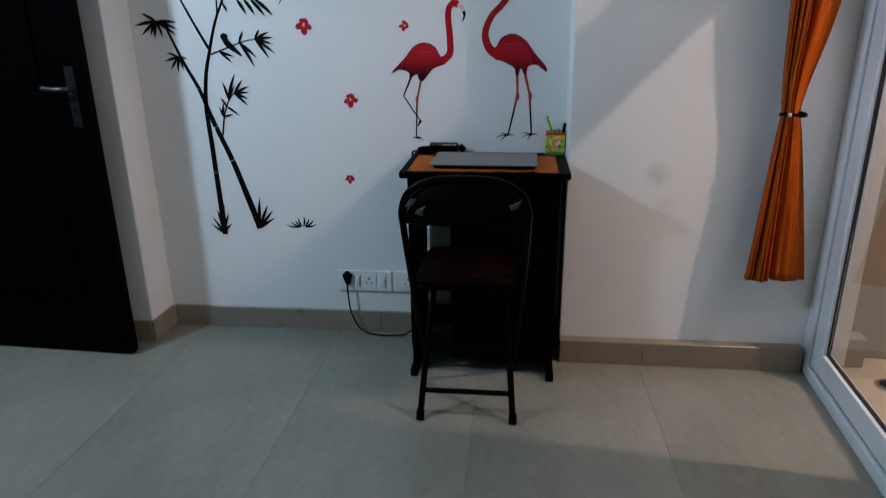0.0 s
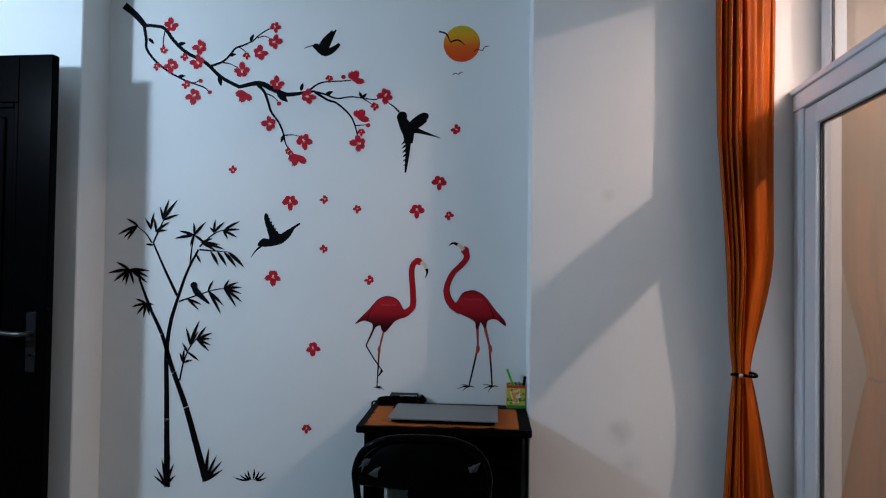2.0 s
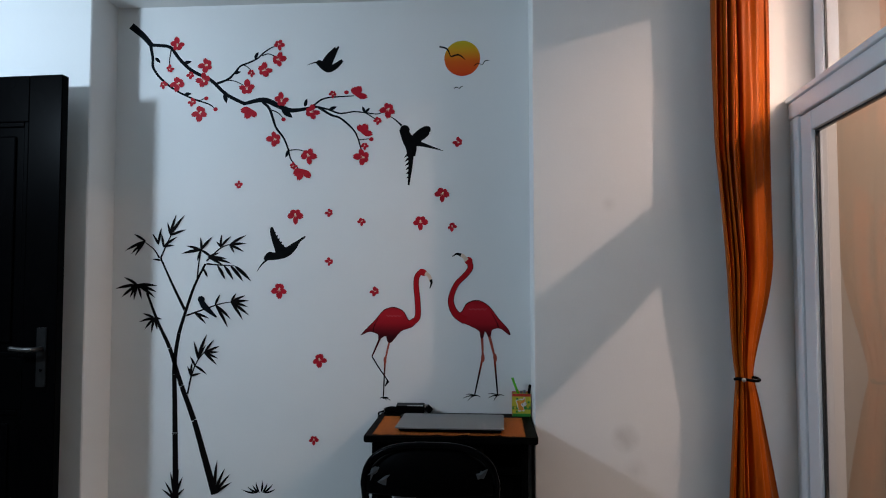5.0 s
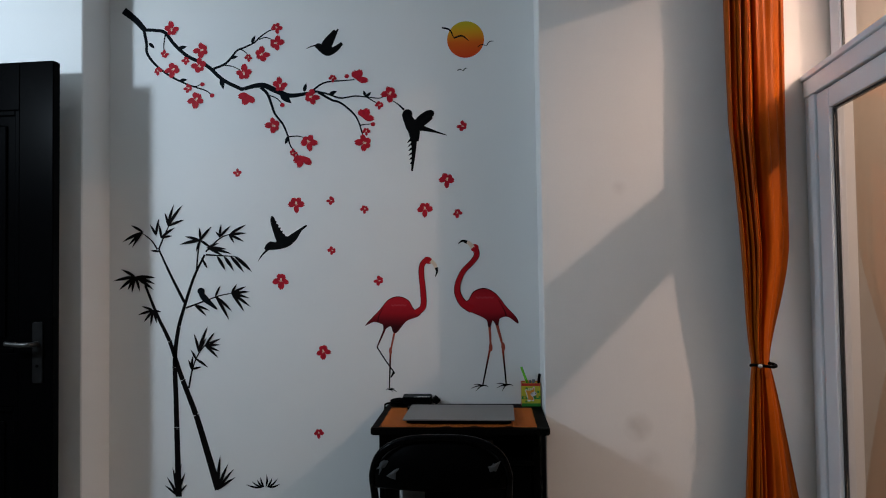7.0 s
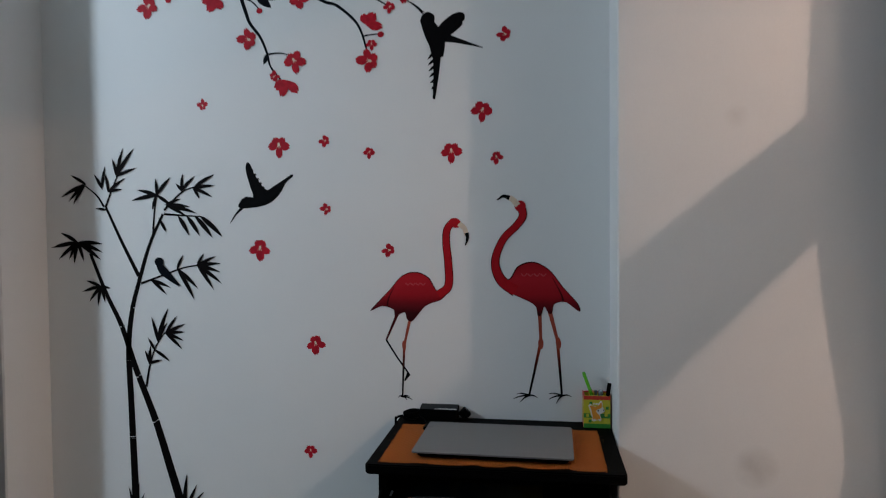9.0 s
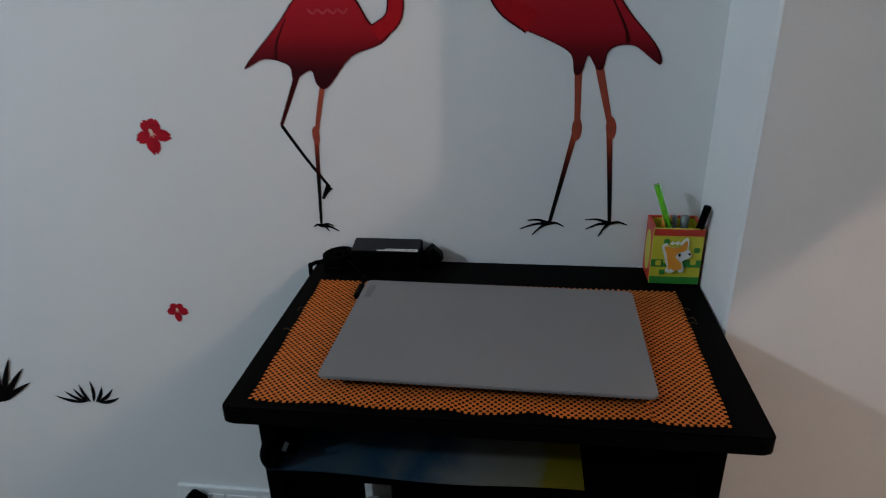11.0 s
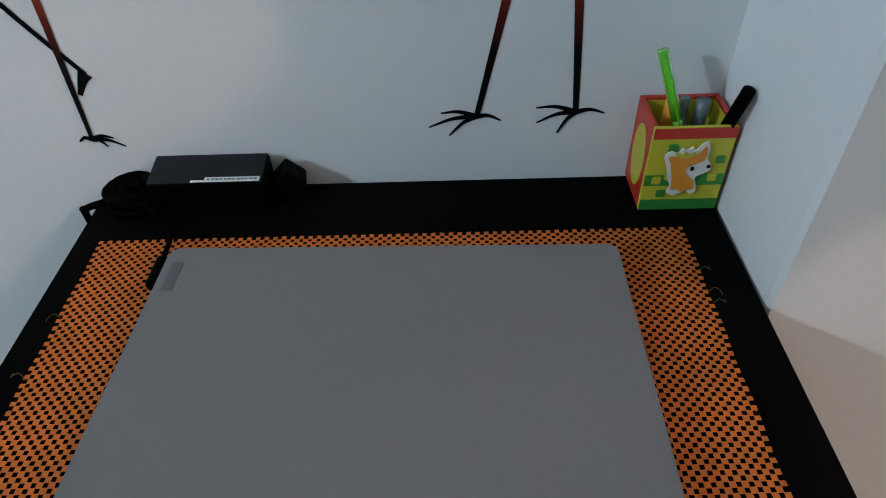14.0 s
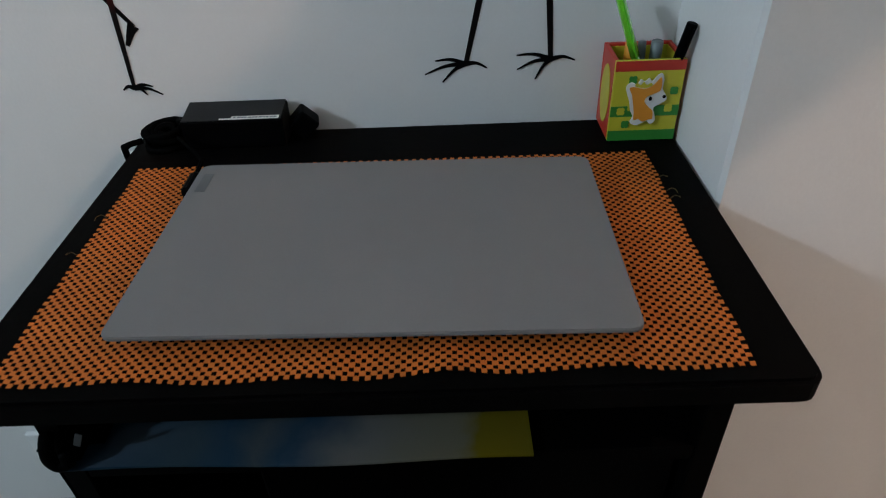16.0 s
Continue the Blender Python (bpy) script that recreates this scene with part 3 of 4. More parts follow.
# ---- power adapter and cables on the desk ----
def adapter():
    d = thing("power_adapter", "black laptop power adapter with coiled cable on the desk", "power adapter")
    # the upper face slopes down to the front
    def sloped(bm):
        for v in bm.verts:
            v.co.z -= 0.17 * (-0.006 - v.co.y) * (v.co.z - 0.7575) / 0.0405
        return bm
    part("brick", sloped(box(0.054, 0.158, -0.0435, -0.006, 0.7575, 0.793, 0.002, 2)), PLASTIC, d)
    # thin sheet that paints the light on the upper face
    part("sheen_sheet", sloped(box(0.0555, 0.1565, -0.0423, -0.0070, 0.7932, 0.7940, 0.0003, 1)), ADAPTERSHEEN, d, "upper face with its sheen painted as dark grey")
    lab = part("label", sloped(box(0.106, 0.1545, -0.0420, -0.0365, 0.7942, 0.7945)), BOXWHITE, d, "white specification label with grey print bars")
    part("label_tab", sloped(box(0.094, 0.1058, -0.0420, -0.0398, 0.7942, 0.7945)), BOXWHITE, lab)
    for k in range(12):
        part("print_bar", sloped(box(0.1085 + 0.0037 * k, 0.1108 + 0.0037 * k + (0.0008 if k % 3 else 0), -0.0404, -0.0384, 0.7947, 0.7949)), GREYPEN, lab)
    bm = box(-0.012, 0.012, -0.013, 0.013, -0.012, 0.012, 0.003, 2)
    bmesh.ops.transform(bm, matrix=pose(0.1745, -0.021, 0.7738, 0, 45, 10), verts=bm.verts)
    part("plug_block", bm, PLASTIC, d)
    coil = bmesh.new()
    # one cable wound into a dense bundle
    turns = []
    for k in range(9 * 8):
        a = 2 * math.pi * k / 8 * 1.03
        r = 0.016 + 0.008 * math.sin(k * 0.31)
        turns.append((0.034 + r * 1.0 * math.cos(a), -0.030 + r * 0.8 * math.sin(a), 0.7612 + 0.00022 * k + 0.003 * math.sin(a + k * 0.11)))
    tube(turns, 0.0036, 6, 2, coil)
    part("cable_coil", coil, CABLE, d, smooth=True)
    lead = bmesh.new()
    tube([(0.052, -0.050, 0.775), (0.066, -0.063, 0.770), (0.080, -0.078, 0.766), (0.0865, -0.095, 0.769), (0.0880, -0.118, 0.769)], 0.0022, 7, 6, lead)
    part("lead", lead, CABLE, d, smooth=True)
    part("connector", box(0.0835, 0.0922, -0.150, -0.116, 0.7640, 0.7730, 0.003, 2), PLASTIC, d)
    tail = bmesh.new()
    tube([(0.010, -0.040, 0.768), (-0.006, -0.045, 0.764), (-0.011, -0.040, 0.745), (-0.012, -0.030, 0.60), (-0.010, -0.022, 0.35), (0.005, -0.03, 0.10), (-0.04, -0.05, 0.022), (-0.10, -0.06, 0.008), (-0.19, -0.055, 0.007), (-0.25, -0.045, 0.03), (-0.285, -0.035, 0.10), (-0.294, -0.030, 0.17), (-0.295, -0.030, 0.213)], 0.0033, 8, 6, tail)
    part("mains_cable", tail, CABLE, d, smooth=True)
    pl = bmesh.new()
    # three-pin plug, tapering towards the cable
    bmesh.ops.create_cone(pl, cap_ends=True, segments=6, radius1=0.008, radius2=0.024, depth=0.040, matrix=Matrix.LocRotScale((-0.295, -0.022, 0.232), None, (1, 0.5, 1)))
    bmesh.ops.create_cone(pl, cap_ends=True, segments=6, radius1=0.024, radius2=0.006, depth=0.018, matrix=Matrix.LocRotScale((-0.295, -0.022, 0.261), None, (1, 0.5, 1)))
    part("mains_plug", pl, PLASTIC, d)


adapter()


# ---- switch plates ----
def plate(x0, x1, z0, z1, sockets, label):
    d = thing("socket_plate", label, "socket", "wall sockets")
    fr = part("frame", box(x0, x1, -0.010, -0.0005, z0, z1, 0.003, 2), SWITCH, d)
    for kind, a, b in sockets:
        p = part(kind, box(a, b, -0.0125, -0.0102, z0 + 0.014, z1 - 0.014, 0.001, 1), SWITCH, d)
        if kind == "socket":
            c, zc = (a + b) / 2, (z0 + z1) / 2
            for dx, dz, r in ((0, 0.012, 0.0042), (-0.010, -0.008, 0.0034), (0.010, -0.008, 0.0034)):
                bm = bmesh.new()
                bmesh.ops.create_cone(bm, cap_ends=True, segments=12, radius1=r, radius2=r, depth=0.0012, matrix=Matrix.Translation((c + dx, -0.0128, zc + dz)) @ Matrix.Rotation(math.pi / 2, 4, "X"))
                part("pin_hole", bm, SOCKETHOLE, p)
        else:
            part("rocker", box(a + 0.004, b - 0.004, -0.0165, -0.0126, (z0 + z1) / 2 - 0.015, (z0 + z1) / 2 + 0.015, 0.0015, 2), SWITCH, p)


plate(-0.338, -0.114, 0.180, 0.268, (("socket", -0.323, -0.270), ("switch", -0.268, -0.244), ("socket", -0.238, -0.178), ("switch", -0.168, -0.138)), "white two-socket switch plate on the wall above skirting")
plate(-0.108, 0.060, 0.180, 0.268, (("socket", -0.075, -0.020), ("switch", -0.008, 0.020)), "white socket plate partly hidden by the desk")


# ---- pen box ----
def pen_box():
    d = thing("pen_holder", "square painted wooden pen holder in red, yellow and green", "pen holder")
    x0, x1, y0, y1, z0, z1 = 0.4845, 0.5515, -0.0565, -0.003, 0.7575, 0.8400
    t = 0.004
    part("front", box(x0, x1, y0, y0 + t, z0, z1, 0.0006, 1), BOXYELLOW, d)
    part("back", box(x0, x1, y1 - t, y1, z0, z1, 0.0006, 1), BOXRED, d)
    part("side", box(x0, x0 + t, y0 + t, y1 - t, z0, z1, 0.0006, 1), BOXRED, d)
    part("side", box(x1 - t, x1, y0 + t, y1 - t, z0, z1, 0.0006, 1), BOXRED, d)
    part("bottom", box(x0 + t, x1 - t, y0 + t, y1 - t, z0, z0 + t), BOXYELLOW, d)
    for a, b, c, e in ((x0 + t, x1 - t, y1 - t - 0.0006, y1 - t - 0.0001), (x0 + t + 0.0001, x0 + t + 0.0006, y0 + t, y1 - t - 0.001), (x1 - t - 0.0006, x1 - t - 0.0001, y0 + t, y1 - t - 0.001)):
        part("lining", box(a, b, c, e, z0 + t, z1 - 0.003), BOXYELLOW, d)
    part("band", box(x0 + 0.0002, x1 - 0.0002, y0 - 0.0006, y0 - 0.0001, z1 - 0.010, z1 - 0.0002), BOXRED, d, "red rim band")
    part("band", box(x0 + 0.0002, x1 - 0.0002, y0 - 0.0006, y0 - 0.0001, z0 + 0.0002, z0 + 0.011), BOXGREEN, d, "green base band")
    part("stripe", box(x0 + 0.0002, x1 - 0.0002, y0 - 0.0006, y0 - 0.0001, z0 + 0.026, z0 + 0.037), BOXGREEN, d, "green stripe")
    # yellow oval on the side
    bm = bmesh.new()
    bmesh.ops.create_cone(bm, cap_ends=True, segments=24, radius1=1, radius2=1, depth=1, matrix=Matrix.LocRotScale((x0 - 0.0004, (y0 + y1) / 2, z0 + 0.040), None, (1, 1, 1)) @ Matrix.Diagonal((0.0006, 0.017, 0.030, 1)) @ Matrix.Rotation(math.pi / 2, 4, "Y"))
    part("oval", bm, BOXYELLOW, d, "yellow oval")
    # plain blossoms
    for fx, fz, mt in ((0.018, 0.064, BOXGREEN), (0.016, 0.018, BOXGREEN), (0.059, 0.052, BOXGREEN), (0.010, 0.032, BOXYELLOW), (0.020, 0.036, BOXYELLOW), (0.056, 0.034, BOXYELLOW)):
        bm = bmesh.new()
        for k in range(4):
            a = math.pi / 4 + k * math.pi / 2
            bmesh.ops.create_cone(bm, cap_ends=True, segments=10, radius1=0.0024, radius2=0.0024, depth=0.0003, matrix=Matrix.Translation((x0 + fx + 0.0022 * math.cos(a), y0 - 0.0009 - 0.00008 * k, z0 + fz + 0.0022 * math.sin(a))) @ Matrix.Rotation(math.pi / 2, 4, "X"))
        part("blossom", bm, mt, d)
    # plain raised cut-out: pale scalloped border, orange field, pale patches on it
    def cutout(name, pts, y, thick, mt, label=""):
        k = len(pts)
        ring = []
        for i in range(k):
            a, b, c, e = (Vector(pts[(i + m) % k]) for m in (-1, 0, 1, 2))
            for m in range(4):
                u = m / 4
                ring.append(0.5 * (2 * b + (c - a) * u + (2 * a - 5 * b + 4 * c - e) * u * u + (3 * b - a - 3 * c + e) * u ** 3))
        bm = bmesh.new()
        lo = [bm.verts.new((x0 + p.x / 1000, y, z0 + p.y / 1000)) for p in ring]
        hi = [bm.verts.new((x0 + p.x / 1000, y - thick, z0 + p.y / 1000)) for p in ring]
        for i in range(len(ring)):
            bm.faces.new((lo[i - 1], lo[i], hi[i], hi[i - 1]))
        for vs in (lo, hi):
            bmesh.ops.triangle_fill(bm, use_beauty=True, edges=[bm.edges.get((vs[i - 1], vs[i])) for i in range(len(vs))])
        bmesh.ops.recalc_face_normals(bm, faces=bm.faces)
        return part(name, bm, mt, d, label)

    cutout("cutout_border", [(12, 58), (17, 62), (22, 60), (25, 65), (29, 63), (33, 66), (36, 63), (41, 69), (45, 70), (47, 64), (47, 55), (51, 49), (52, 44), (47, 40), (41, 36), (43, 29), (44, 22), (40, 19), (36, 22), (31, 20), (26, 18), (20, 21), (22, 27), (19, 33), (17, 42), (14, 50)], y0 - 0.0016, 0.0018, BOXWHITE, "pale scalloped border")
    cutout("cutout", [(15, 57), (20, 58), (30, 56), (38, 60), (43, 67), (45, 63), (45, 55), (42, 52), (33, 48), (31, 43), (36, 37), (40, 33), (41, 25), (37, 24), (32, 22), (27, 25), (23, 24), (22, 33), (20, 42), (18, 50)], y0 - 0.0037, 0.0006, BOXORANGE, "orange painted field")
    cutout("cutout_tuft", [(20, 59), (22, 62), (25, 60), (28, 63), (31, 60), (35, 62), (36, 59), (29, 57)], y0 - 0.0039, 0.0005, BOXYELLOW)
    cutout("cutout_dot", [(36.2, 48.0), (37.6, 46.6), (37.6, 44.6), (36.2, 43.6), (34.9, 44.6), (34.9, 46.6)], y0 - 0.0040, 0.0005, PLASTIC)
    cutout("cutout_dot", [(49.0, 49.4), (50.8, 48.2), (50.4, 46.2), (48.6, 46.0), (47.6, 47.6)], y0 - 0.0040, 0.0005, PLASTIC)



pen_box()


def pen(name, label, foot, tip, r, mat, cap=None, cap_from=0.7):
    d = thing(name, label, "pen", "pens in the holder")
    a, b = Vector(foot), Vector(tip)
    bm = bmesh.new()
    tube([a, a.lerp(b, 0.5), a.lerp(b, cap_from if cap else 1.0)], r, 10, 3, bm)
    part("barrel", bm, mat, d, smooth=True)
    if cap:
        bm = bmesh.new()
        tube([a.lerp(b, cap_from + 0.002), a.lerp(b, 0.97), b], r * 1.2, 12, 3, bm)
        c = part("cap", bm, cap, d, smooth=True)
        bm = bmesh.new()
        side = (b - a).normalized().cross(Vector((1, 0, 0))).normalized() * r * -1.7
        tube([b + side, a.lerp(b, cap_from) + side], r * 0.3, 6, 3, bm)
        part("clip", bm, cap, c)


pen("ballpoint_pen", "bright green clear plastic pen leaning in the holder", (0.532, -0.046, 0.768), (0.4860, -0.033, 0.894), 0.0038, GREENPEN, GREENPEN, 0.55)
pen("marker_pen", "thick black capped marker leaning out of the holder", (0.538, -0.030, 0.768), (0.5490, -0.0570, 0.872), 0.0043, PLASTIC, PLASTIC, 0.6)
pen("felt_pen", "grey felt pen standing in the holder", (0.533, -0.016, 0.768), (0.529, -0.030, 0.848), 0.006, GREYPEN)
pen("highlighter_pen", "orange highlighter pen standing in the holder", (0.506, -0.018, 0.768), (0.506, -0.024, 0.846), 0.006, BOXORANGE)
pen("pencil", "grey-blue pencil stub standing in the holder", (0.520, -0.022, 0.768), (0.518, -0.018, 0.845), 0.004, GREYPEN)


# ---- folding chair ----
def chair():
    d = thing("folding_chair", "black tubular folding chair with a dark red seat", "chair")
    r = 0.0105
    # long tubes: front feet up to the arched back
    bm = bmesh.new()
    tube([(0.062, -0.30, 0.010), (0.049, -0.44, 0.33), (0.046, -0.605, 0.63), (0.048, -0.635, 0.705), (0.076, -0.650, 0.761), (0.139, -0.657, 0.792), (0.231, -0.660, 0.799), (0.323, -0.657, 0.792), (0.386, -0.650, 0.761), (0.414, -0.635, 0.705), (0.416, -0.605, 0.63), (0.405, -0.44, 0.33), (0.388, -0.30, 0.010)], r, 12, 8, bm)
    part("back_frame", bm, ENAMEL, d, smooth=True)
    for x0, x1 in ((0.087, 0.118), (0.385, 0.350)):
        bm = bmesh.new()
        tube([(x0, -0.640, 0.012), ((x0 + x1) / 2, -0.55, 0.22), (x1, -0.44, 0.42)], r, 12, 6, bm)
        leg = part("rear_leg", bm, ENAMEL, d, smooth=True)
        bm = bmesh.new()
        tube([(x0, -0.646, 0.0), (x0, -0.640, 0.014), (x0 * 0.98 + x1 * 0.02, -0.634, 0.030)], r * 1.25, 12, 3, bm)
        part("rubber_foot", bm, PLASTIC, leg, smooth=True)
    bm = bmesh.new()
    tube([(0.095, -0.607, 0.087), (0.236, -0.607, 0.087), (0.377, -0.607, 0.087)], r * 0.85, 10, 3, bm)
    part("stretcher", bm, ENAMEL, d, smooth=True)
    bm = bmesh.new()
    tube([(0.057, -0.335, 0.10), (0.225, -0.335, 0.10), (0.393, -0.335, 0.10)], r * 0.8, 10, 3, bm)
    part("stretcher", bm, ENAMEL, d, smooth=True)
    # padded back, curved between the tubes
    bm = bmesh.new()
    n = 20
    rings = []
    for i in range(n + 1):
        u = i / n
        x = 0.054 + 0.354 * u
        bow = 0.030 * math.sin(math.pi * u)
        top = 0.791 - 0.075 * abs(2 * u - 1) ** 3.5
        rings.append([bm.verts.new((x, -0.628 - bow + dy, z + 0.016 * (z < 0.71))) for dy, z in ((-0.012, top - 0.008), (0.0, top), (0.012, top - 0.008), (0.015, 0.70), (0.012, 0.648), (0.0, 0.640), (-0.012, 0.648), (-0.015, 0.70))])
    for a, b in zip(rings, rings[1:]):
        for k in range(8):
            bm.faces.new((a[k], a[(k + 1) % 8], b[(k + 1) % 8], b[k]))
    bm.faces.new(rings[0]); bm.faces.new(rings[-1][::-1])
    bmesh.ops.recalc_face_normals(bm, faces=bm.faces)
    back = part("back_pad", bm, REXINE, d, smooth=True)
    # torn places at both ends of the pad
    rng = random.Random(5)
    for cx, cz, k in ((0.074, 0.722, 6), (0.108, 0.706, 3), (0.374, 0.721, 5)):
        bm = bmesh.new()
        pts = []
        for i in range(2 * k):
            a = math.pi * (i + rng.uniform(-0.35, 0.35)) / k
            rr = (0.019 if i % 2 else 0.012) * rng.uniform(0.45, 1.3)
            pts.append(Vector((cx + rr * math.cos(a) * 0.9 + 0.3 * rr * math.sin(a), 0, cz + rr * math.sin(a) * 1.1)))
        yy = -0.6455 - 0.030 * math.sin(math.pi * (cx - 0.054) / 0.354)
        mid = bm.verts.new((cx, yy - 0.003, cz))
        vs = [bm.verts.new((p.x, yy, p.z)) for p in pts]
        for i in range(len(vs)):
            bm.faces.new((mid, vs[i], vs[(i + 1) % len(vs)]))
        part("torn_patch", bm, TORN, back, "frayed pale lining showing through")
    seat = part("seat", slab([(0.075, -0.26), (0.068, -0.585), (0.386, -0.585), (0.375, -0.26)], 0.438, 0.468, 0.05, 8, 0.010), SEATRED, d, "dark red padded seat", True)
    part("seat_pan", slab([(0.082, -0.27), (0.076, -0.575), (0.378, -0.575), (0.368, -0.27)], 0.424, 0.4375, 0.04, 6), ENAMEL, d)


chair()


# ---- wall stickers: thin vinyl shapes laid out in the plane of the recess wall ----
class Flat:
    """Collects flat shapes in wall coordinates (x, z), each a little proud of the one before."""

    def __init__(self):
        self.bm, self.lift = bmesh.new(), 0.0004

    def y(self):
        self.lift += 0.00005
        return -self.lift

    def fill(self, pts, mat=0):
        y = self.y()
        edges = []
        vs = [self.bm.verts.new((p[0], y, p[1])) for p in pts]
        for i in range(len(vs)):
            edges.append(self.bm.edges.new((vs[i - 1], vs[i])))
        got = bmesh.ops.triangle_fill(self.bm, use_beauty=True, edges=edges)
        for f in got["geom"]:
            if isinstance(f, bmesh.types.BMFace):
                f.material_index = mat
                f.normal_update()
                if f.normal.y > 0:
                    f.normal_flip()

    def outline(self, pts, mat=0, n=5):
        k = len(pts)
        ring = []
        for i in range(k):
            a, b, c, d = (Vector(pts[(i + j) % k]) for j in (-1, 0, 1, 2))
            for j in range(n):
                t = j / n
                ring.append(0.5 * (2 * b + (c - a) * t + (2 * a - 5 * b + 4 * c - d) * t * t + (3 * b - a - 3 * c + d) * t ** 3))
        self.fill(ring, mat)

    def oval(self, c, rx, rz, turn=0.0, mat=0, n=20):
        ca, sa = math.cos(radians(turn)), math.sin(radians(turn))
        self.fill([(c[0] + rx * math.cos(a) * ca - rz * math.sin(a) * sa, c[1] + rx * math.cos(a) * sa + rz * math.sin(a) * ca) for a in (2 * math.pi * i / n for i in range(n))], mat)

    def stroke(self, pts, w0, w1, mat=0, n=6, belly=0.0):
        """A band along a smooth line whose width runs from w0 to w1."""
        line = spline(pts, n)
        y = self.y()
        last = None
        for i, p in enumerate(line):
            u = i / (len(line) - 1)
            d = (line[min(i + 1, len(line) - 1)] - line[max(i - 1, 0)]).normalized()
            q = Vector((-d.y, d.x)) * (w0 + (w1 - w0) * u + belly * math.sin(math.pi * u)) / 2
            now = (self.bm.verts.new((p.x + q.x, y, p.y + q.y)), self.bm.verts.new((p.x - q.x, y, p.y - q.y)))
            if last:
                f = self.bm.faces.new((last[0], now[0], now[1], last[1]))
                f.material_index = mat
                f.normal_update()
                if f.normal.y > 0:
                    f.normal_flip()
            last = now

    def leaf(self, base, angle, length, width, mat=0, bend=0.12):
        """A pointed leaf from its base."""
        d = Vector((math.cos(radians(angle)), math.sin(radians(angle))))
        s = Vector((-d.y, d.x))
        b = Vector(base)
        left, right = [], []
        for i in range(9):
            u = i / 8
            w = width * (math.sin(math.pi * u ** 0.8) ** 0.9) / 2 if 0 < u < 1 else 0
            m = b + d * length * u + s * bend * length * (u - u * u)
            if w > 0:
                left.append(m + s * w)
                right.append(m - s * w)
        self.fill([b] + right + [b + d * length] + left[::-1], mat)

    def flower(self, c, r, turn, mat=0, heart=1, petals=5, spread=360):
        """Broad notched petals, longer on the side the flower leans to, round a small pale heart."""
        lean = radians(turn * 5)
        for k in range(petals):
            a = turn + spread * k / petals + 8 * math.sin(k * 3.7 + turn)
            s = r * (1.00 + 0.26 * math.cos(radians(a) - lean))
            w = r * (0.98 + 0.12 * math.sin(k * 2.3 + turn))
            d = Vector((math.cos(radians(a)), math.sin(radians(a))))
            q = Vector((-d.y, d.x))
            ring = [Vector(c) + d * s * u + q * w * v for u, v in ((-0.08, 0), (0.18, -0.22), (0.50, -0.42), (0.80, -0.38), (0.96, -0.22), (1.14, -0.04), (0.97, 0.06), (1.08, 0.17), (0.82, 0.38), (0.50, 0.41), (0.18, 0.22))]
            self.fill(ring, mat)
        if heart is not None:
            self.oval((c[0] - r * 0.06 * math.cos(lean), c[1] - r * 0.06 * math.sin(lean)), r * 0.17, r * 0.13, math.degrees(lean), heart, 9)
            for k in range(3):
                a = lean + 0.7 * (k - 1)
                p = Vector((math.cos(a), math.sin(a)))
                self.stroke([Vector(c) + p * r * 0.1, Vector(c) + p * r * 0.34], r * 0.08, r * 0.03, heart, n=1)

    def make(self, name, mats, parent=None, label=""):
        ob = link_mesh(name, self.bm, mats, parent)
        return tagged(ob, label)


def sticker(name, label, flat, mats, group=""):
    return tagged(flat.make(name, mats), label, "wall sticker", group)


# blossom branch
branch = thing("blossom_branch_sticker", "dark branch with red blossoms, vinyl wall sticker", "wall sticker")
f = Flat()
f.stroke([(-1.019, 2.270), (-0.971, 2.230), (-0.935, 2.190)], 0.028, 0.020)
f.stroke([(-0.937, 2.190), (-0.895, 2.187), (-0.855, 2.177), (-0.817, 2.129), (-0.765, 2.082), (-0.690, 2.043), (-0.625, 1.985), (-0.551, 1.946)], 0.013, 0.014)
f.stroke([(-0.555, 1.947), (-0.477, 1.961), (-0.420, 1.938), (-0.363, 1.917), (-0.263, 1.930)], 0.013, 0.009, belly=0.010)
f.stroke([(-0.263, 1.930), (-0.218, 1.918), (-0.173, 1.902), (-0.118, 1.908), (-0.074, 1.903), (-0.019, 1.898), (0.003, 1.922)], 0.008, 0.003)
f.stroke([(-0.939, 2.195), (-0.928, 2.137), (-0.925, 2.098), (-0.891, 2.052), (-0.832, 2.006), (-0.762, 1.971), (-0.697, 1.948), (-0.674, 1.932)], 0.013, 0.004)
f.stroke([(-0.665, 2.029), (-0.620, 2.046), (-0.593, 2.071), (-0.571, 2.097), (-0.537, 2.110), (-0.503, 2.126), (-0.481, 2.146), (-0.447, 2.168), (-0.425, 2.174)], 0.010, 0.004)
f.stroke([(-0.481, 1.954), (-0.454, 1.927), (-0.437, 1.882), (-0.425, 1.849), (-0.395, 1.809), (-0.376, 1.764), (-0.366, 1.726), (-0.337, 1.689)], 0.012, 0.004)
f.stroke([(-0.258, 1.927), (-0.207, 1.896), (-0.173, 1.884), (-0.128, 1.846), (-0.106, 1.813), (-0.089, 1.758)], 0.010, 0.005)
f.stroke([(-0.285, 1.928), (-0.252, 1.954), (-0.219, 1.965), (-0.163, 1.968), (-0.119, 1.970)], 0.008, 0.004)
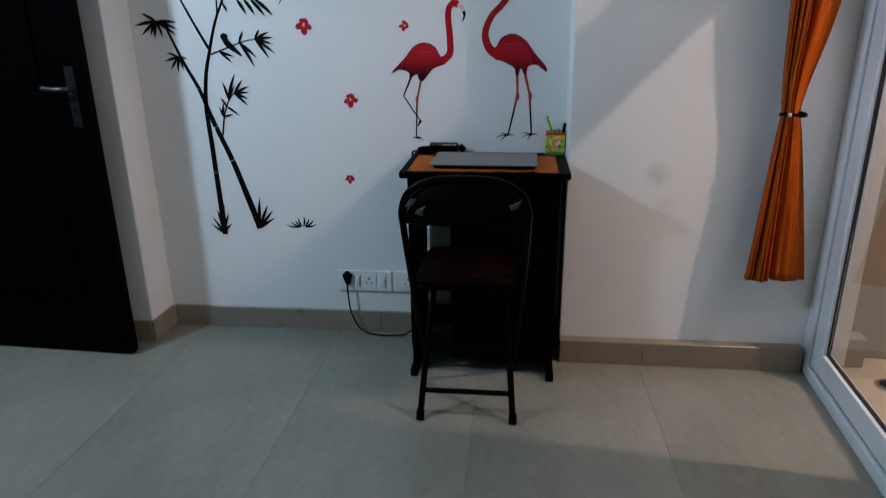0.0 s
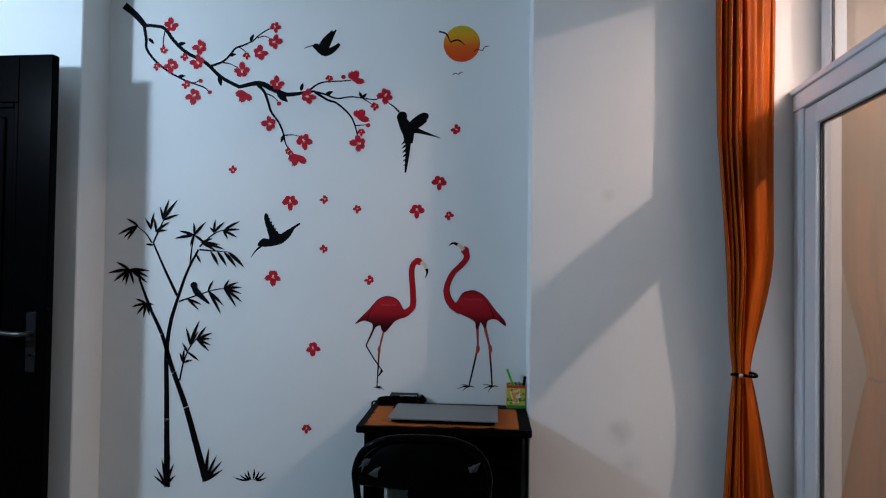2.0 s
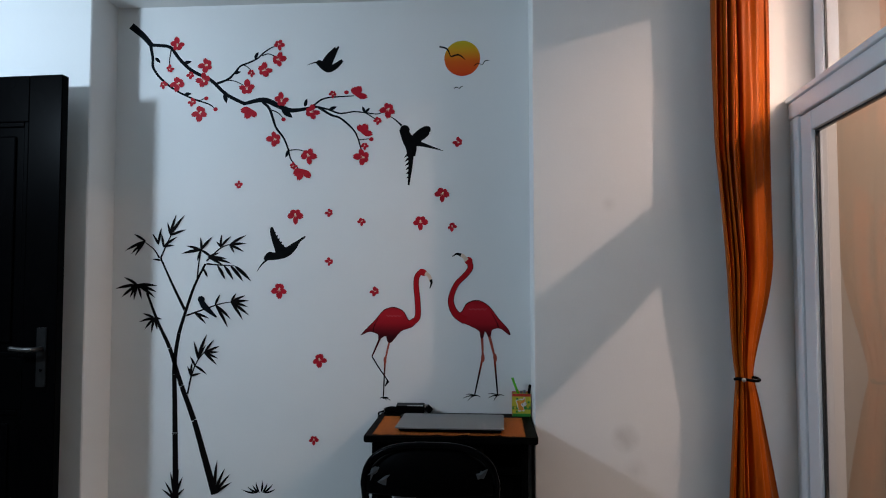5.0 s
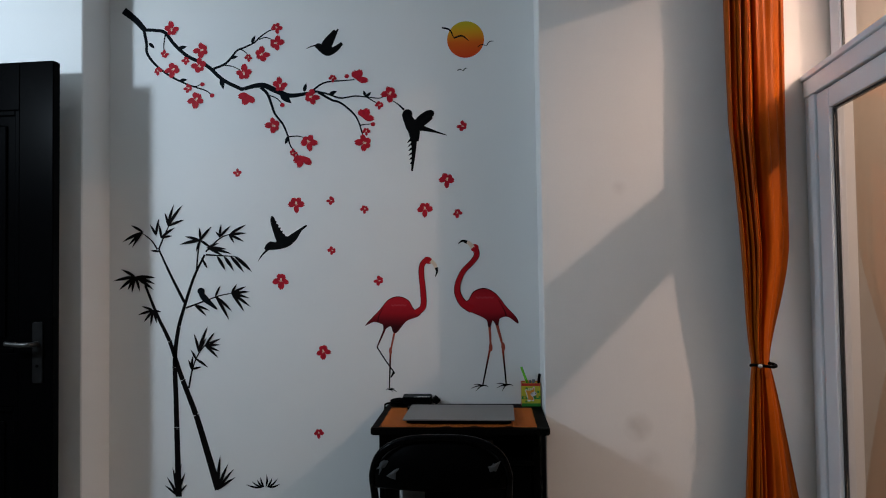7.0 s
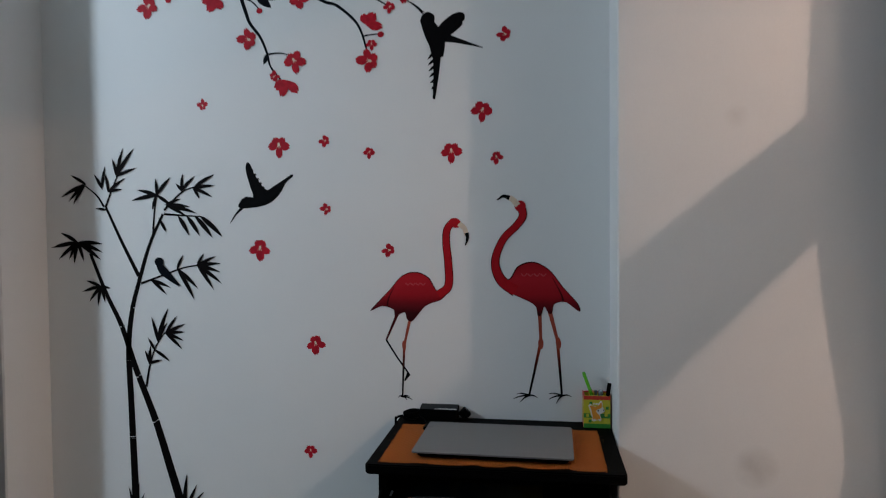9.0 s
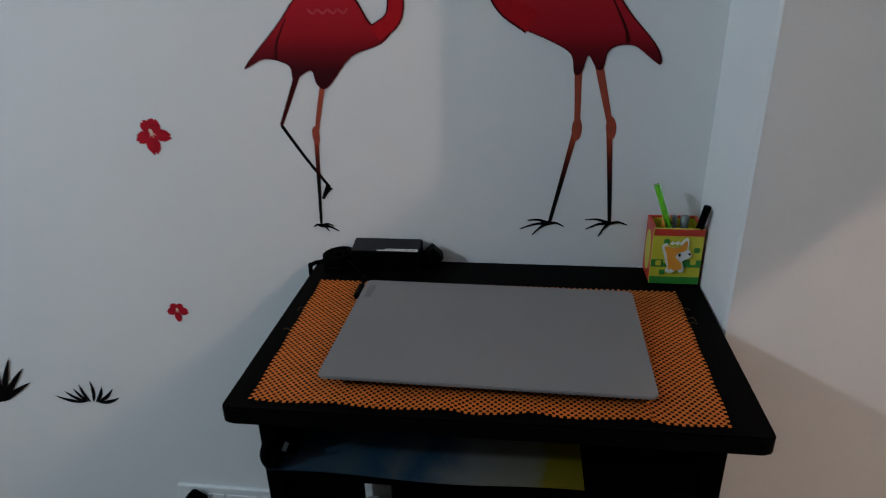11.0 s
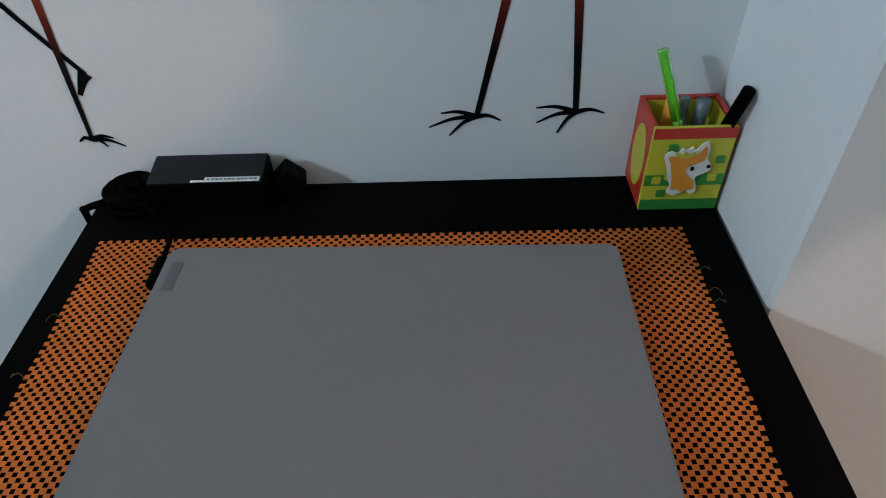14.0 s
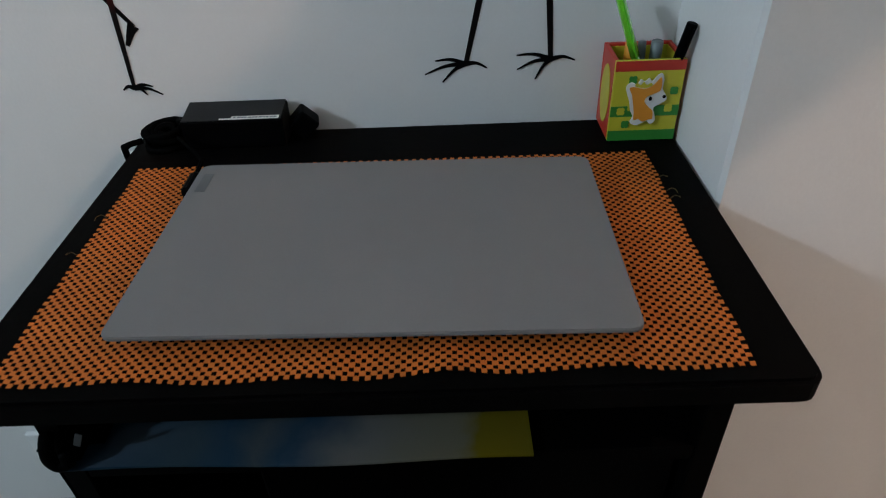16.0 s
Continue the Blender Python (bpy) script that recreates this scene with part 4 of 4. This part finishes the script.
for a in ([(-0.853, 2.170), (-0.859, 2.129), (-0.858, 2.097)], [(-0.762, 1.971), (-0.734, 1.964), (-0.714, 1.971)], [(-0.485, 2.137), (-0.458, 2.143), (-0.428, 2.131)], [(-0.564, 2.104), (-0.546, 2.095), (-0.529, 2.081)], [(-0.626, 2.042), (-0.592, 2.037), (-0.558, 2.021)], [(-0.376, 1.760), (-0.338, 1.762), (-0.304, 1.753)], [(-0.453, 1.923), (-0.419, 1.909), (-0.396, 1.886)], [(-0.099, 1.797), (-0.079, 1.799), (-0.053, 1.801)], [(-0.074, 1.903), (-0.049, 1.887), (-0.025, 1.872)]):
    f.stroke(a, 0.005, 0.003)
f.make("branch", STICKNAVY, branch)
for x, z, a, s in ((-0.919, 2.139, -45, 0.032), (-0.803, 2.112, 12, 0.036), (-0.636, 1.990, -75, 0.042), (-0.597, 2.068, 12, 0.030), (-0.514, 2.124, 62, 0.032), (-0.312, 1.930, 75, 0.034), (-0.405, 1.922, -38, 0.056), (-0.218, 1.914, 25, 0.036), (-0.074, 1.903, 115, 0.028), (-0.074, 1.903, 45, 0.026), (-0.376, 1.762, -110, 0.032), (-0.798, 1.988, 5, 0.032)):
    f = Flat()
    f.leaf((x, z), a, s, s * 0.42)
    f.make("leaf", STICKNAVY, branch)
turn = random.Random(3)
for x, z, r in ((-0.828, 2.186, 26), (-0.708, 2.104, 27), (-0.718, 2.041, 27), (-0.821, 2.033, 27), (-0.730, 1.915, 29), (-0.477, 2.078, 27), (-0.421, 2.120, 26), (-0.418, 2.181, 20), (-0.544, 2.007, 28), (-0.405, 1.956, 26), (-0.287, 1.910, 27), (-0.429, 1.804, 27), (-0.298, 1.741, 29), (-0.082, 1.729, 29), (0.016, 1.915, 28), (-0.857, 2.091, 15), (-0.771, 2.067, 15), (-0.883, 2.030, 15), (-0.761, 1.958, 16), (-0.527, 2.070, 14), (-0.201, 1.980, 14), (-0.357, 1.698, 14), (-0.076, 1.775, 14), (-0.023, 1.872, 15)):
    f = Flat()
    f.lift = 0.0014
    f.flower((x, z), r / 1000, turn.uniform(0, 72), petals=5)
    f.make("blossom", [STICKPETAL, STICKPALE], branch, "red five-petalled blossom with a pale heart")
for x, z, a in ((-0.522, 1.921, -120), (-0.318, 1.684, -100), (-0.090, 1.828, 55), (-0.112, 1.972, 60)):
    f = Flat()
    f.lift = 0.0014
    f.flower((x, z), 0.034, a - 62, petals=3, spread=165, heart=None)
    f.make("half_open_blossom", STICKPETAL, branch, "red half-open blossom")
for x, z in ((-0.707, 1.971), (-0.669, 1.927), (-0.396, 1.882), (-0.148, 1.984), (-0.050, 1.799)):
    f = Flat()
    f.lift = 0.0014
    f.oval((x, z), 0.009, 0.008)
    f.make("bud", STICKPETAL, branch)

# single drifting blossoms
for x, z, r, p in ((0.287, 1.786, 18, 4), (-0.571, 1.628, 15, 4), (-0.346, 1.514, 28, 5), (-0.211, 1.519, 15, 4), (-0.085, 1.485, 15, 4), (0.141, 1.485, 26, 5), (0.226, 1.592, 26, 5), (0.262, 1.464, 16, 4), (-0.209, 1.330, 15, 4), (-0.406, 1.226, 28, 5), (-0.032, 1.216, 17, 4), (-0.247, 0.958, 25, 5), (-0.266, 0.653, 17, 4)):
    f = Flat()
    f.flower((x, z - r * 0.0002), r / 1000, turn.uniform(20, 60), petals=5)
    sticker("blossom_sticker", "single red blossom vinyl sticker on white wall" if r > 20 else "small red blossom vinyl sticker on white wall", f, [STICKPETAL, STICKPALE], "drifting blossoms")

# setting sun with curved strokes
f = Flat()
f.oval((0.302, 2.108), 0.069, 0.069, 0, 0, 48)
for a, b, c, w in (((0.214, 2.156), (0.243, 2.146), (0.258, 2.115), 0.006), ((0.258, 2.115), (0.288, 2.122), (0.314, 2.103), 0.006), ((0.347, 2.078), (0.362, 2.087), (0.379, 2.080), 0.003), ((0.379, 2.080), (0.390, 2.096), (0.409, 2.098), 0.003), ((0.269, 1.991), (0.280, 1.996), (0.291, 1.990), 0.003), ((0.291, 1.990), (0.298, 1.998), (0.308, 2.000), 0.003)):
    f.stroke([a, b, c], w, w * 0.35, 1, belly=w * 0.4)
sticker("sun_sticker", "round orange to yellow sun vinyl wall sticker", f, [SUNSET, STICKNAVY])

# plain dark winged shapes
f = Flat()
f.stroke([(-0.302, 2.095), (-0.285, 2.102), (-0.265, 2.106)], 0.002, 0.006)
f.oval((-0.256, 2.103), 0.013, 0.011)
f.stroke([(-0.262, 2.106), (-0.240, 2.088), (-0.218, 2.078), (-0.190, 2.090), (-0.165, 2.111)], 0.016, 0.012, belly=0.014)
f.stroke([(-0.238, 2.085), (-0.222, 2.120), (-0.190, 2.160)], 0.030, 0.014, belly=0.006)
f.stroke([(-0.226, 2.085), (-0.205, 2.120), (-0.180, 2.166)], 0.030, 0.006)
sticker("winged_shape_sticker", "small plain black winged silhouette wall sticker", f, STICKBLACK, "winged silhouettes")
f = Flat()
f.stroke([(0.018, 1.890), (0.045, 1.872), (0.068, 1.850)], 0.002, 0.008)
f.oval((0.080, 1.834), 0.019, 0.018)
f.stroke([(0.070, 1.838), (0.090, 1.800), (0.104, 1.770), (0.106, 1.730)], 0.026, 0.030, belly=0.018)
f.stroke([(0.104, 1.745), (0.102, 1.690), (0.095, 1.619)], 0.024, 0.007)
f.stroke([(0.102, 1.778), (0.132, 1.806), (0.166, 1.830), (0.180, 1.830)], 0.026, 0.010, belly=0.024)
f.stroke([(0.110, 1.786), (0.160, 1.772), (0.228, 1.750)], 0.030, 0.002, belly=-0.002)
for k in range(6):
    f.leaf((0.096 + 0.001 * k, 1.745 - 0.018 * k), 228 - 3 * k, 0.027 - 0.002 * k, 0.007)
sticker("winged_shape_sticker", "long-tailed plain black winged silhouette wall sticker", f, STICKBLACK, "winged silhouettes")
f = Flat()
f.stroke([(-0.494, 1.290), (-0.478, 1.314), (-0.456, 1.335)], 0.002, 0.009)
f.outline([(-0.466, 1.334), (-0.463, 1.352), (-0.446, 1.365), (-0.424, 1.364), (-0.433, 1.395), (-0.445, 1.440), (-0.441, 1.461), (-0.431, 1.455), (-0.418, 1.425), (-0.386, 1.384), (-0.362, 1.394), (-0.330, 1.413), (-0.309, 1.425), (-0.306, 1.419), (-0.326, 1.402), (-0.346, 1.370), (-0.376, 1.345), (-0.420, 1.334)])
for k in range(5):
    f.leaf((-0.428 + 0.008 * k, 1.438 - 0.012 * k), 10 - 6 * k, 0.007, 0.008)
sticker("winged_shape_sticker", "large plain black winged silhouette wall sticker", f, STICKBLACK, "winged silhouettes")

# bamboo
bamboo = thing("bamboo_sticker", "brown-black bamboo stems and leaves, vinyl wall sticker", "wall sticker")
M = 0.00213


def stem(pts, w0, w1, cuts):
    """A bamboo stem, parted by pale joints."""
    line = spline(pts, 8)
    n = len(line) - 1
    marks = [0] + [round(c * n) for c in cuts] + [n]
    f = Flat()
    for a, b in zip(marks, marks[1:]):
        seg = line[a:b + 1]
        if a:
            seg[0] = seg[0].lerp(seg[1], 0.25)
        wa, wb = w0 + (w1 - w0) * a / n, w0 + (w1 - w0) * b / n
        f.stroke(seg, wa, wb, n=1)
        if b < n:
            f.stroke([line[b] + Vector((-wb * 0.55, 0.002)), line[b] + Vector((wb * 0.55, 0.003))], 0.004, 0.004, 0, n=1)
    f.make("stem", STICKBAMBOO, bamboo)


stem([(-0.803, 0.409), (-0.808, 0.592), (-0.813, 0.775), (-0.817, 0.926), (-0.804, 1.035), (-0.780, 1.122), (-0.743, 1.232), (-0.700, 1.319)], 0.024, 0.008, (0.20, 0.40, 0.585))
stem([(-0.650, 0.437), (-0.692, 0.575), (-0.735, 0.713), (-0.793, 0.862), (-0.837, 0.991), (-0.884, 1.087), (-0.933, 1.206)], 0.028, 0.009, (0.33, 0.48, 0.67))
stem([(-0.780, 1.140), (-0.832, 1.241), (-0.880, 1.342)], 0.012, 0.007, ())
for a in ([(-0.885, 1.342), (-0.908, 1.376), (-0.950, 1.409)], [(-0.880, 1.342), (-0.853, 1.404), (-0.816, 1.478)], [(-0.732, 1.254), (-0.727, 1.319), (-0.717, 1.373)], [(-0.696, 1.330), (-0.639, 1.381), (-0.587, 1.399)], [(-0.696, 1.319), (-0.638, 1.314), (-0.584, 1.311)], [(-0.773, 1.118), (-0.707, 1.141), (-0.634, 1.165), (-0.574, 1.173)], [(-0.763, 0.816), (-0.749, 0.885), (-0.724, 0.946), (-0.679, 0.999)]):
    f = Flat()
    f.lift = 0.0011
    f.stroke(a, 0.007, 0.003)
    f.make("twig", STICKBAMBOO, bamboo)


leaf_count = 0


def fan(base, pairs, width=0.0105):
    """Leaves that spring from one place of a twig, each a part of its own."""
    global leaf_count
    for a, s in pairs:
        f = Flat()
        leaf_count += 1
        f.lift = 0.0014 + 0.00006 * (leaf_count % 12)
        d = Vector((math.cos(radians(a)), math.sin(radians(a)))) * -0.003
        f.leaf((base[0] + d.x, base[1] + d.y), a, s * M * 1.04, width * (0.62 + s * 0.012), 0, 0.10 if a > 270 or a < 90 else -0.10)
        f.make("leaf", STICKBAMBOO, bamboo)


fan((-0.943, 1.409), ((150, 26), (205, 42), (235, 34), (222, 36)))
fan((-0.842, 1.430), ((75, 40), (55, 46), (20, 32), (105, 26)))
fan((-0.870, 1.386), ((35, 32), (100, 26), (8, 22)))
fan((-0.890, 1.395), ((80, 32), (120, 24)))
fan((-0.880, 1.333), ((172, 16),))
fan((-0.972, 1.238), ((190, 42), (218, 38), (152, 30), (258, 30), (288, 28), (325, 42), (357, 38), (340, 40), (240, 28)), 0.0115)
fan((-0.901, 1.109), ((195, 30), (230, 28), (260, 28), (160, 24), (350, 16), (285, 24)))
fan((-0.717, 1.373), ((190, 38), (165, 30), (95, 24), (50, 32), (250, 22), (325, 26)), 0.0115)
fan((-0.690, 1.345), ((345, 46), (332, 34), (20, 24), (355, 36)))
fan((-0.640, 1.385), ((85, 24), (45, 28), (130, 14)))
fan((-0.604, 1.392), ((30, 36), (5, 32), (335, 30), (300, 18)))
for x, s, a in ((-0.651, 30, 300), (-0.625, 32, 304), (-0.600, 38, 310), (-0.584, 42, 318)):
    fan((x, 1.311), ((a, s),), 0.013)
fan((-0.596, 1.170), ((25, 30), (5, 34), (345, 34), (325, 42), (305, 40), (60, 20)))
fan((-0.658, 1.160), ((318, 40), (300, 48), (65, 22)))
fan((-0.740, 1.128), ((340, 30), (318, 30)))
fan((-0.724, 0.951), ((105, 34), (70, 48), (60, 30)))
fan((-0.698, 0.973), ((25, 32), (5, 28), (318, 32), (340, 28), (55, 30)))
fan((-0.751, 0.885), ((15, 20), (110, 20), (85, 26)))
fan((-0.735, 0.925), ((325, 28), (120, 20)))
fan((-0.692, 1.270), ((120, 22),))
fan((-0.808, 0.413), ((100, 50), (120, 38), (142, 30), (70, 44), (48, 28), (82, 56)), 0.0095)
fan((-0.650, 0.437), ((86, 60), (68, 50), (52, 46), (35, 38)), 0.0095)
f = Flat()
for a, s in ((170, 30), (152, 22), (130, 18), (110, 20), (86, 23), (62, 20), (42, 24), (18, 22)):
    f.leaf((-0.470 + 0.012 * math.cos(radians(a)), 0.446), a, s * M, 0.0075, 0, 0.30 if a > 90 else -0.30)
sticker("grass_tuft_sticker", "small black grass tuft vinyl wall sticker", f, STICKBLACK)
f = Flat()
f.lift = 0.0026
f.oval((-0.714, 1.181), 0.014, 0.013)
f.stroke([(-0.716, 1.178), (-0.704, 1.158), (-0.685, 1.140), (-0.652, 1.112)], 0.018, 0.006, belly=0.012)
sticker("perched_shape_sticker", "small plain dark silhouette on the bamboo sticker", f, STICKNAVY)


# tall red long-legged silhouettes
def toes(f, tips):
    for t in tips[1:]:
        a, b = Vector(tips[0]), Vector(t)
        f.stroke([a, a.lerp(b, 0.5) + Vector((0, 0.003)), b], 0.0055, 0.0015, 2)


def rimmed(f, pts, neck, w0, w1, belly=0.0):
    """A body and neck with a dark rim and a lighter field inside it."""
    f.outline(pts, 4)
    f.stroke(neck, w0, w1, 4, belly=belly)
    mx, mz = sum(p[0] for p in pts) / len(pts), sum(p[1] for p in pts) / len(pts)
    f.outline([(mx + (x - mx) * 0.965, mz + 0.0005 + (z - mz) * 0.955) for x, z in pts], 0)
    f.stroke(neck, w0 * 0.84, w1 * 0.80, 7, belly=belly * 0.84)


RED = [REDBODY, STICKLEG, STICKBLACK, STICKPALE, STICKDARK, LEGFADE, STICKPINK, STICKRED]
f = Flat()
f.stroke([(-0.010, 1.042), (-0.027, 1.003), (-0.044, 0.965)], 0.009, 0.005, 4)
f.stroke([(-0.044, 0.965), (-0.014, 0.918), (0.019, 0.872)], 0.005, 0.0045, 2)
f.stroke([(0.019, 0.873), (0.014, 0.866), (0.007, 0.853)], 0.012, 0.004, 2)
f.stroke([(0.025, 1.032), (0.014, 0.985), (0.006, 0.947)], 0.008, 0.006, 1)
f.stroke([(0.006, 0.948), (0.003, 0.876), (0.000, 0.807)], 0.007, 0.004, 5)
f.oval((0.006, 0.950), 0.0055, 0.014, 4, 1)
toes(f, [(0.000, 0.809), (-0.012, 0.807), (0.028, 0.801), (0.020, 0.810), (0.012, 0.801)])
rimmed(f, [(-0.088, 1.046), (-0.034, 1.103), (0.001, 1.142), (0.040, 1.153), (0.076, 1.138), (0.098, 1.103), (0.125, 1.097), (0.110, 1.077), (0.067, 1.060), (0.031, 1.019), (0.015, 1.023), (0.008, 1.042), (-0.018, 1.030), (-0.023, 1.049), (-0.056, 1.058)], [(0.102, 1.090), (0.130, 1.115), (0.130, 1.177), (0.125, 1.230), (0.127, 1.265), (0.140, 1.284), (0.154, 1.287)], 0.024, 0.019)
f.oval((0.150, 1.285), 0.017, 0.013, -20, 7)
f.stroke([(0.160, 1.283), (0.174, 1.271), (0.181, 1.252)], 0.014, 0.012, 3)
f.stroke([(0.181, 1.258), (0.183, 1.243), (0.177, 1.224)], 0.012, 0.003, 2)
f.stroke([(-0.040, 1.058), (-0.036, 1.080), (-0.020, 1.112)], 0.0050, 0.0016, 4)
for k in range(4):
    f.stroke([(0.012 + 0.014 * k, 1.122), (0.019 + 0.014 * k, 1.117), (0.025 + 0.014 * k, 1.123)], 0.0034, 0.0020, 6)
sticker("tall_red_sticker", "tall red long-legged silhouette wall sticker, one leg bent", f, RED, "tall red silhouettes")
f = Flat()
f.stroke([(0.374, 1.046), (0.376, 1.000), (0.377, 0.959)], 0.010, 0.007, 1)
f.stroke([(0.375, 0.958), (0.360, 0.888), (0.345, 0.820)], 0.008, 0.005, 5)
f.oval((0.377, 0.962), 0.007, 0.016, 0, 1)
f.stroke([(0.401, 1.047), (0.413, 1.000), (0.423, 0.961)], 0.011, 0.007, 1)
f.stroke([(0.421, 0.960), (0.427, 0.888), (0.432, 0.821)], 0.008, 0.005, 5)
f.oval((0.423, 0.964), 0.007, 0.016, 6, 1)
toes(f, [(0.345, 0.822), (0.303, 0.812), (0.314, 0.826), (0.321, 0.803), (0.367, 0.817)])
toes(f, [(0.432, 0.824), (0.397, 0.829), (0.398, 0.814), (0.417, 0.803), (0.457, 0.822)])
rimmed(f, [(0.478, 1.048), (0.474, 1.070), (0.436, 1.113), (0.400, 1.159), (0.359, 1.180), (0.318, 1.169), (0.298, 1.138), (0.284, 1.128), (0.291, 1.100), (0.335, 1.079), (0.363, 1.062), (0.369, 1.037), (0.379, 1.039), (0.386, 1.060), (0.398, 1.043), (0.407, 1.045), (0.414, 1.068), (0.444, 1.072)], [(0.312, 1.103), (0.277, 1.126), (0.259, 1.161), (0.260, 1.198), (0.281, 1.243), (0.313, 1.275), (0.331, 1.302), (0.325, 1.330)], 0.034, 0.024, belly=-0.008)
f.oval((0.324, 1.328), 0.015, 0.015, 0, 7)
f.stroke([(0.318, 1.330), (0.304, 1.346), (0.290, 1.352)], 0.016, 0.013, 3)
f.stroke([(0.296, 1.350), (0.280, 1.355), (0.263, 1.345)], 0.013, 0.003, 2)
f.stroke([(0.436, 1.076), (0.430, 1.096), (0.408, 1.138)], 0.0055, 0.0016, 4)
for k in range(4):
    f.stroke([(0.326 + 0.017 * k, 1.148), (0.334 + 0.017 * k, 1.142), (0.341 + 0.017 * k, 1.149)], 0.0038, 0.0020, 6)
sticker("tall_red_sticker", "tall red long-necked silhouette wall sticker on two legs", f, RED, "tall red silhouettes")


# ---- floor tiles ----
base = bmesh.new()
box(-0.2985, 0.2985, -0.2985, 0.2985, -0.004, 0.0, 0.0003, 1, base)
tile_mesh = bpy.data.meshes.new("tile")
base.to_mesh(tile_mesh)
base.free()
tile_mesh.materials.append(TILE)
S = 0.592
for i in range(-4, 3):
    for j in range(0, 4):
        x0, x1 = max(XLEFT, 0.256 + S * i), min(1.43, 0.256 + S * (i + 1))
        y1, y0 = min(0.0, 0.06 - 2 * S * j), max(YBACK, 0.06 - 2 * S * (j + 1))
        if x1 - x0 < 0.02 or y1 - y0 < 0.02:
            continue
        t = new("tile", tile_mesh)
        t.parent = floor
        t.location = ((x0 + x1) / 2, (y0 + y1) / 2, 0)
        t.scale = ((x1 - x0 - 0.0009) / 0.597, (y1 - y0 - 0.0009) / 0.597, 1)
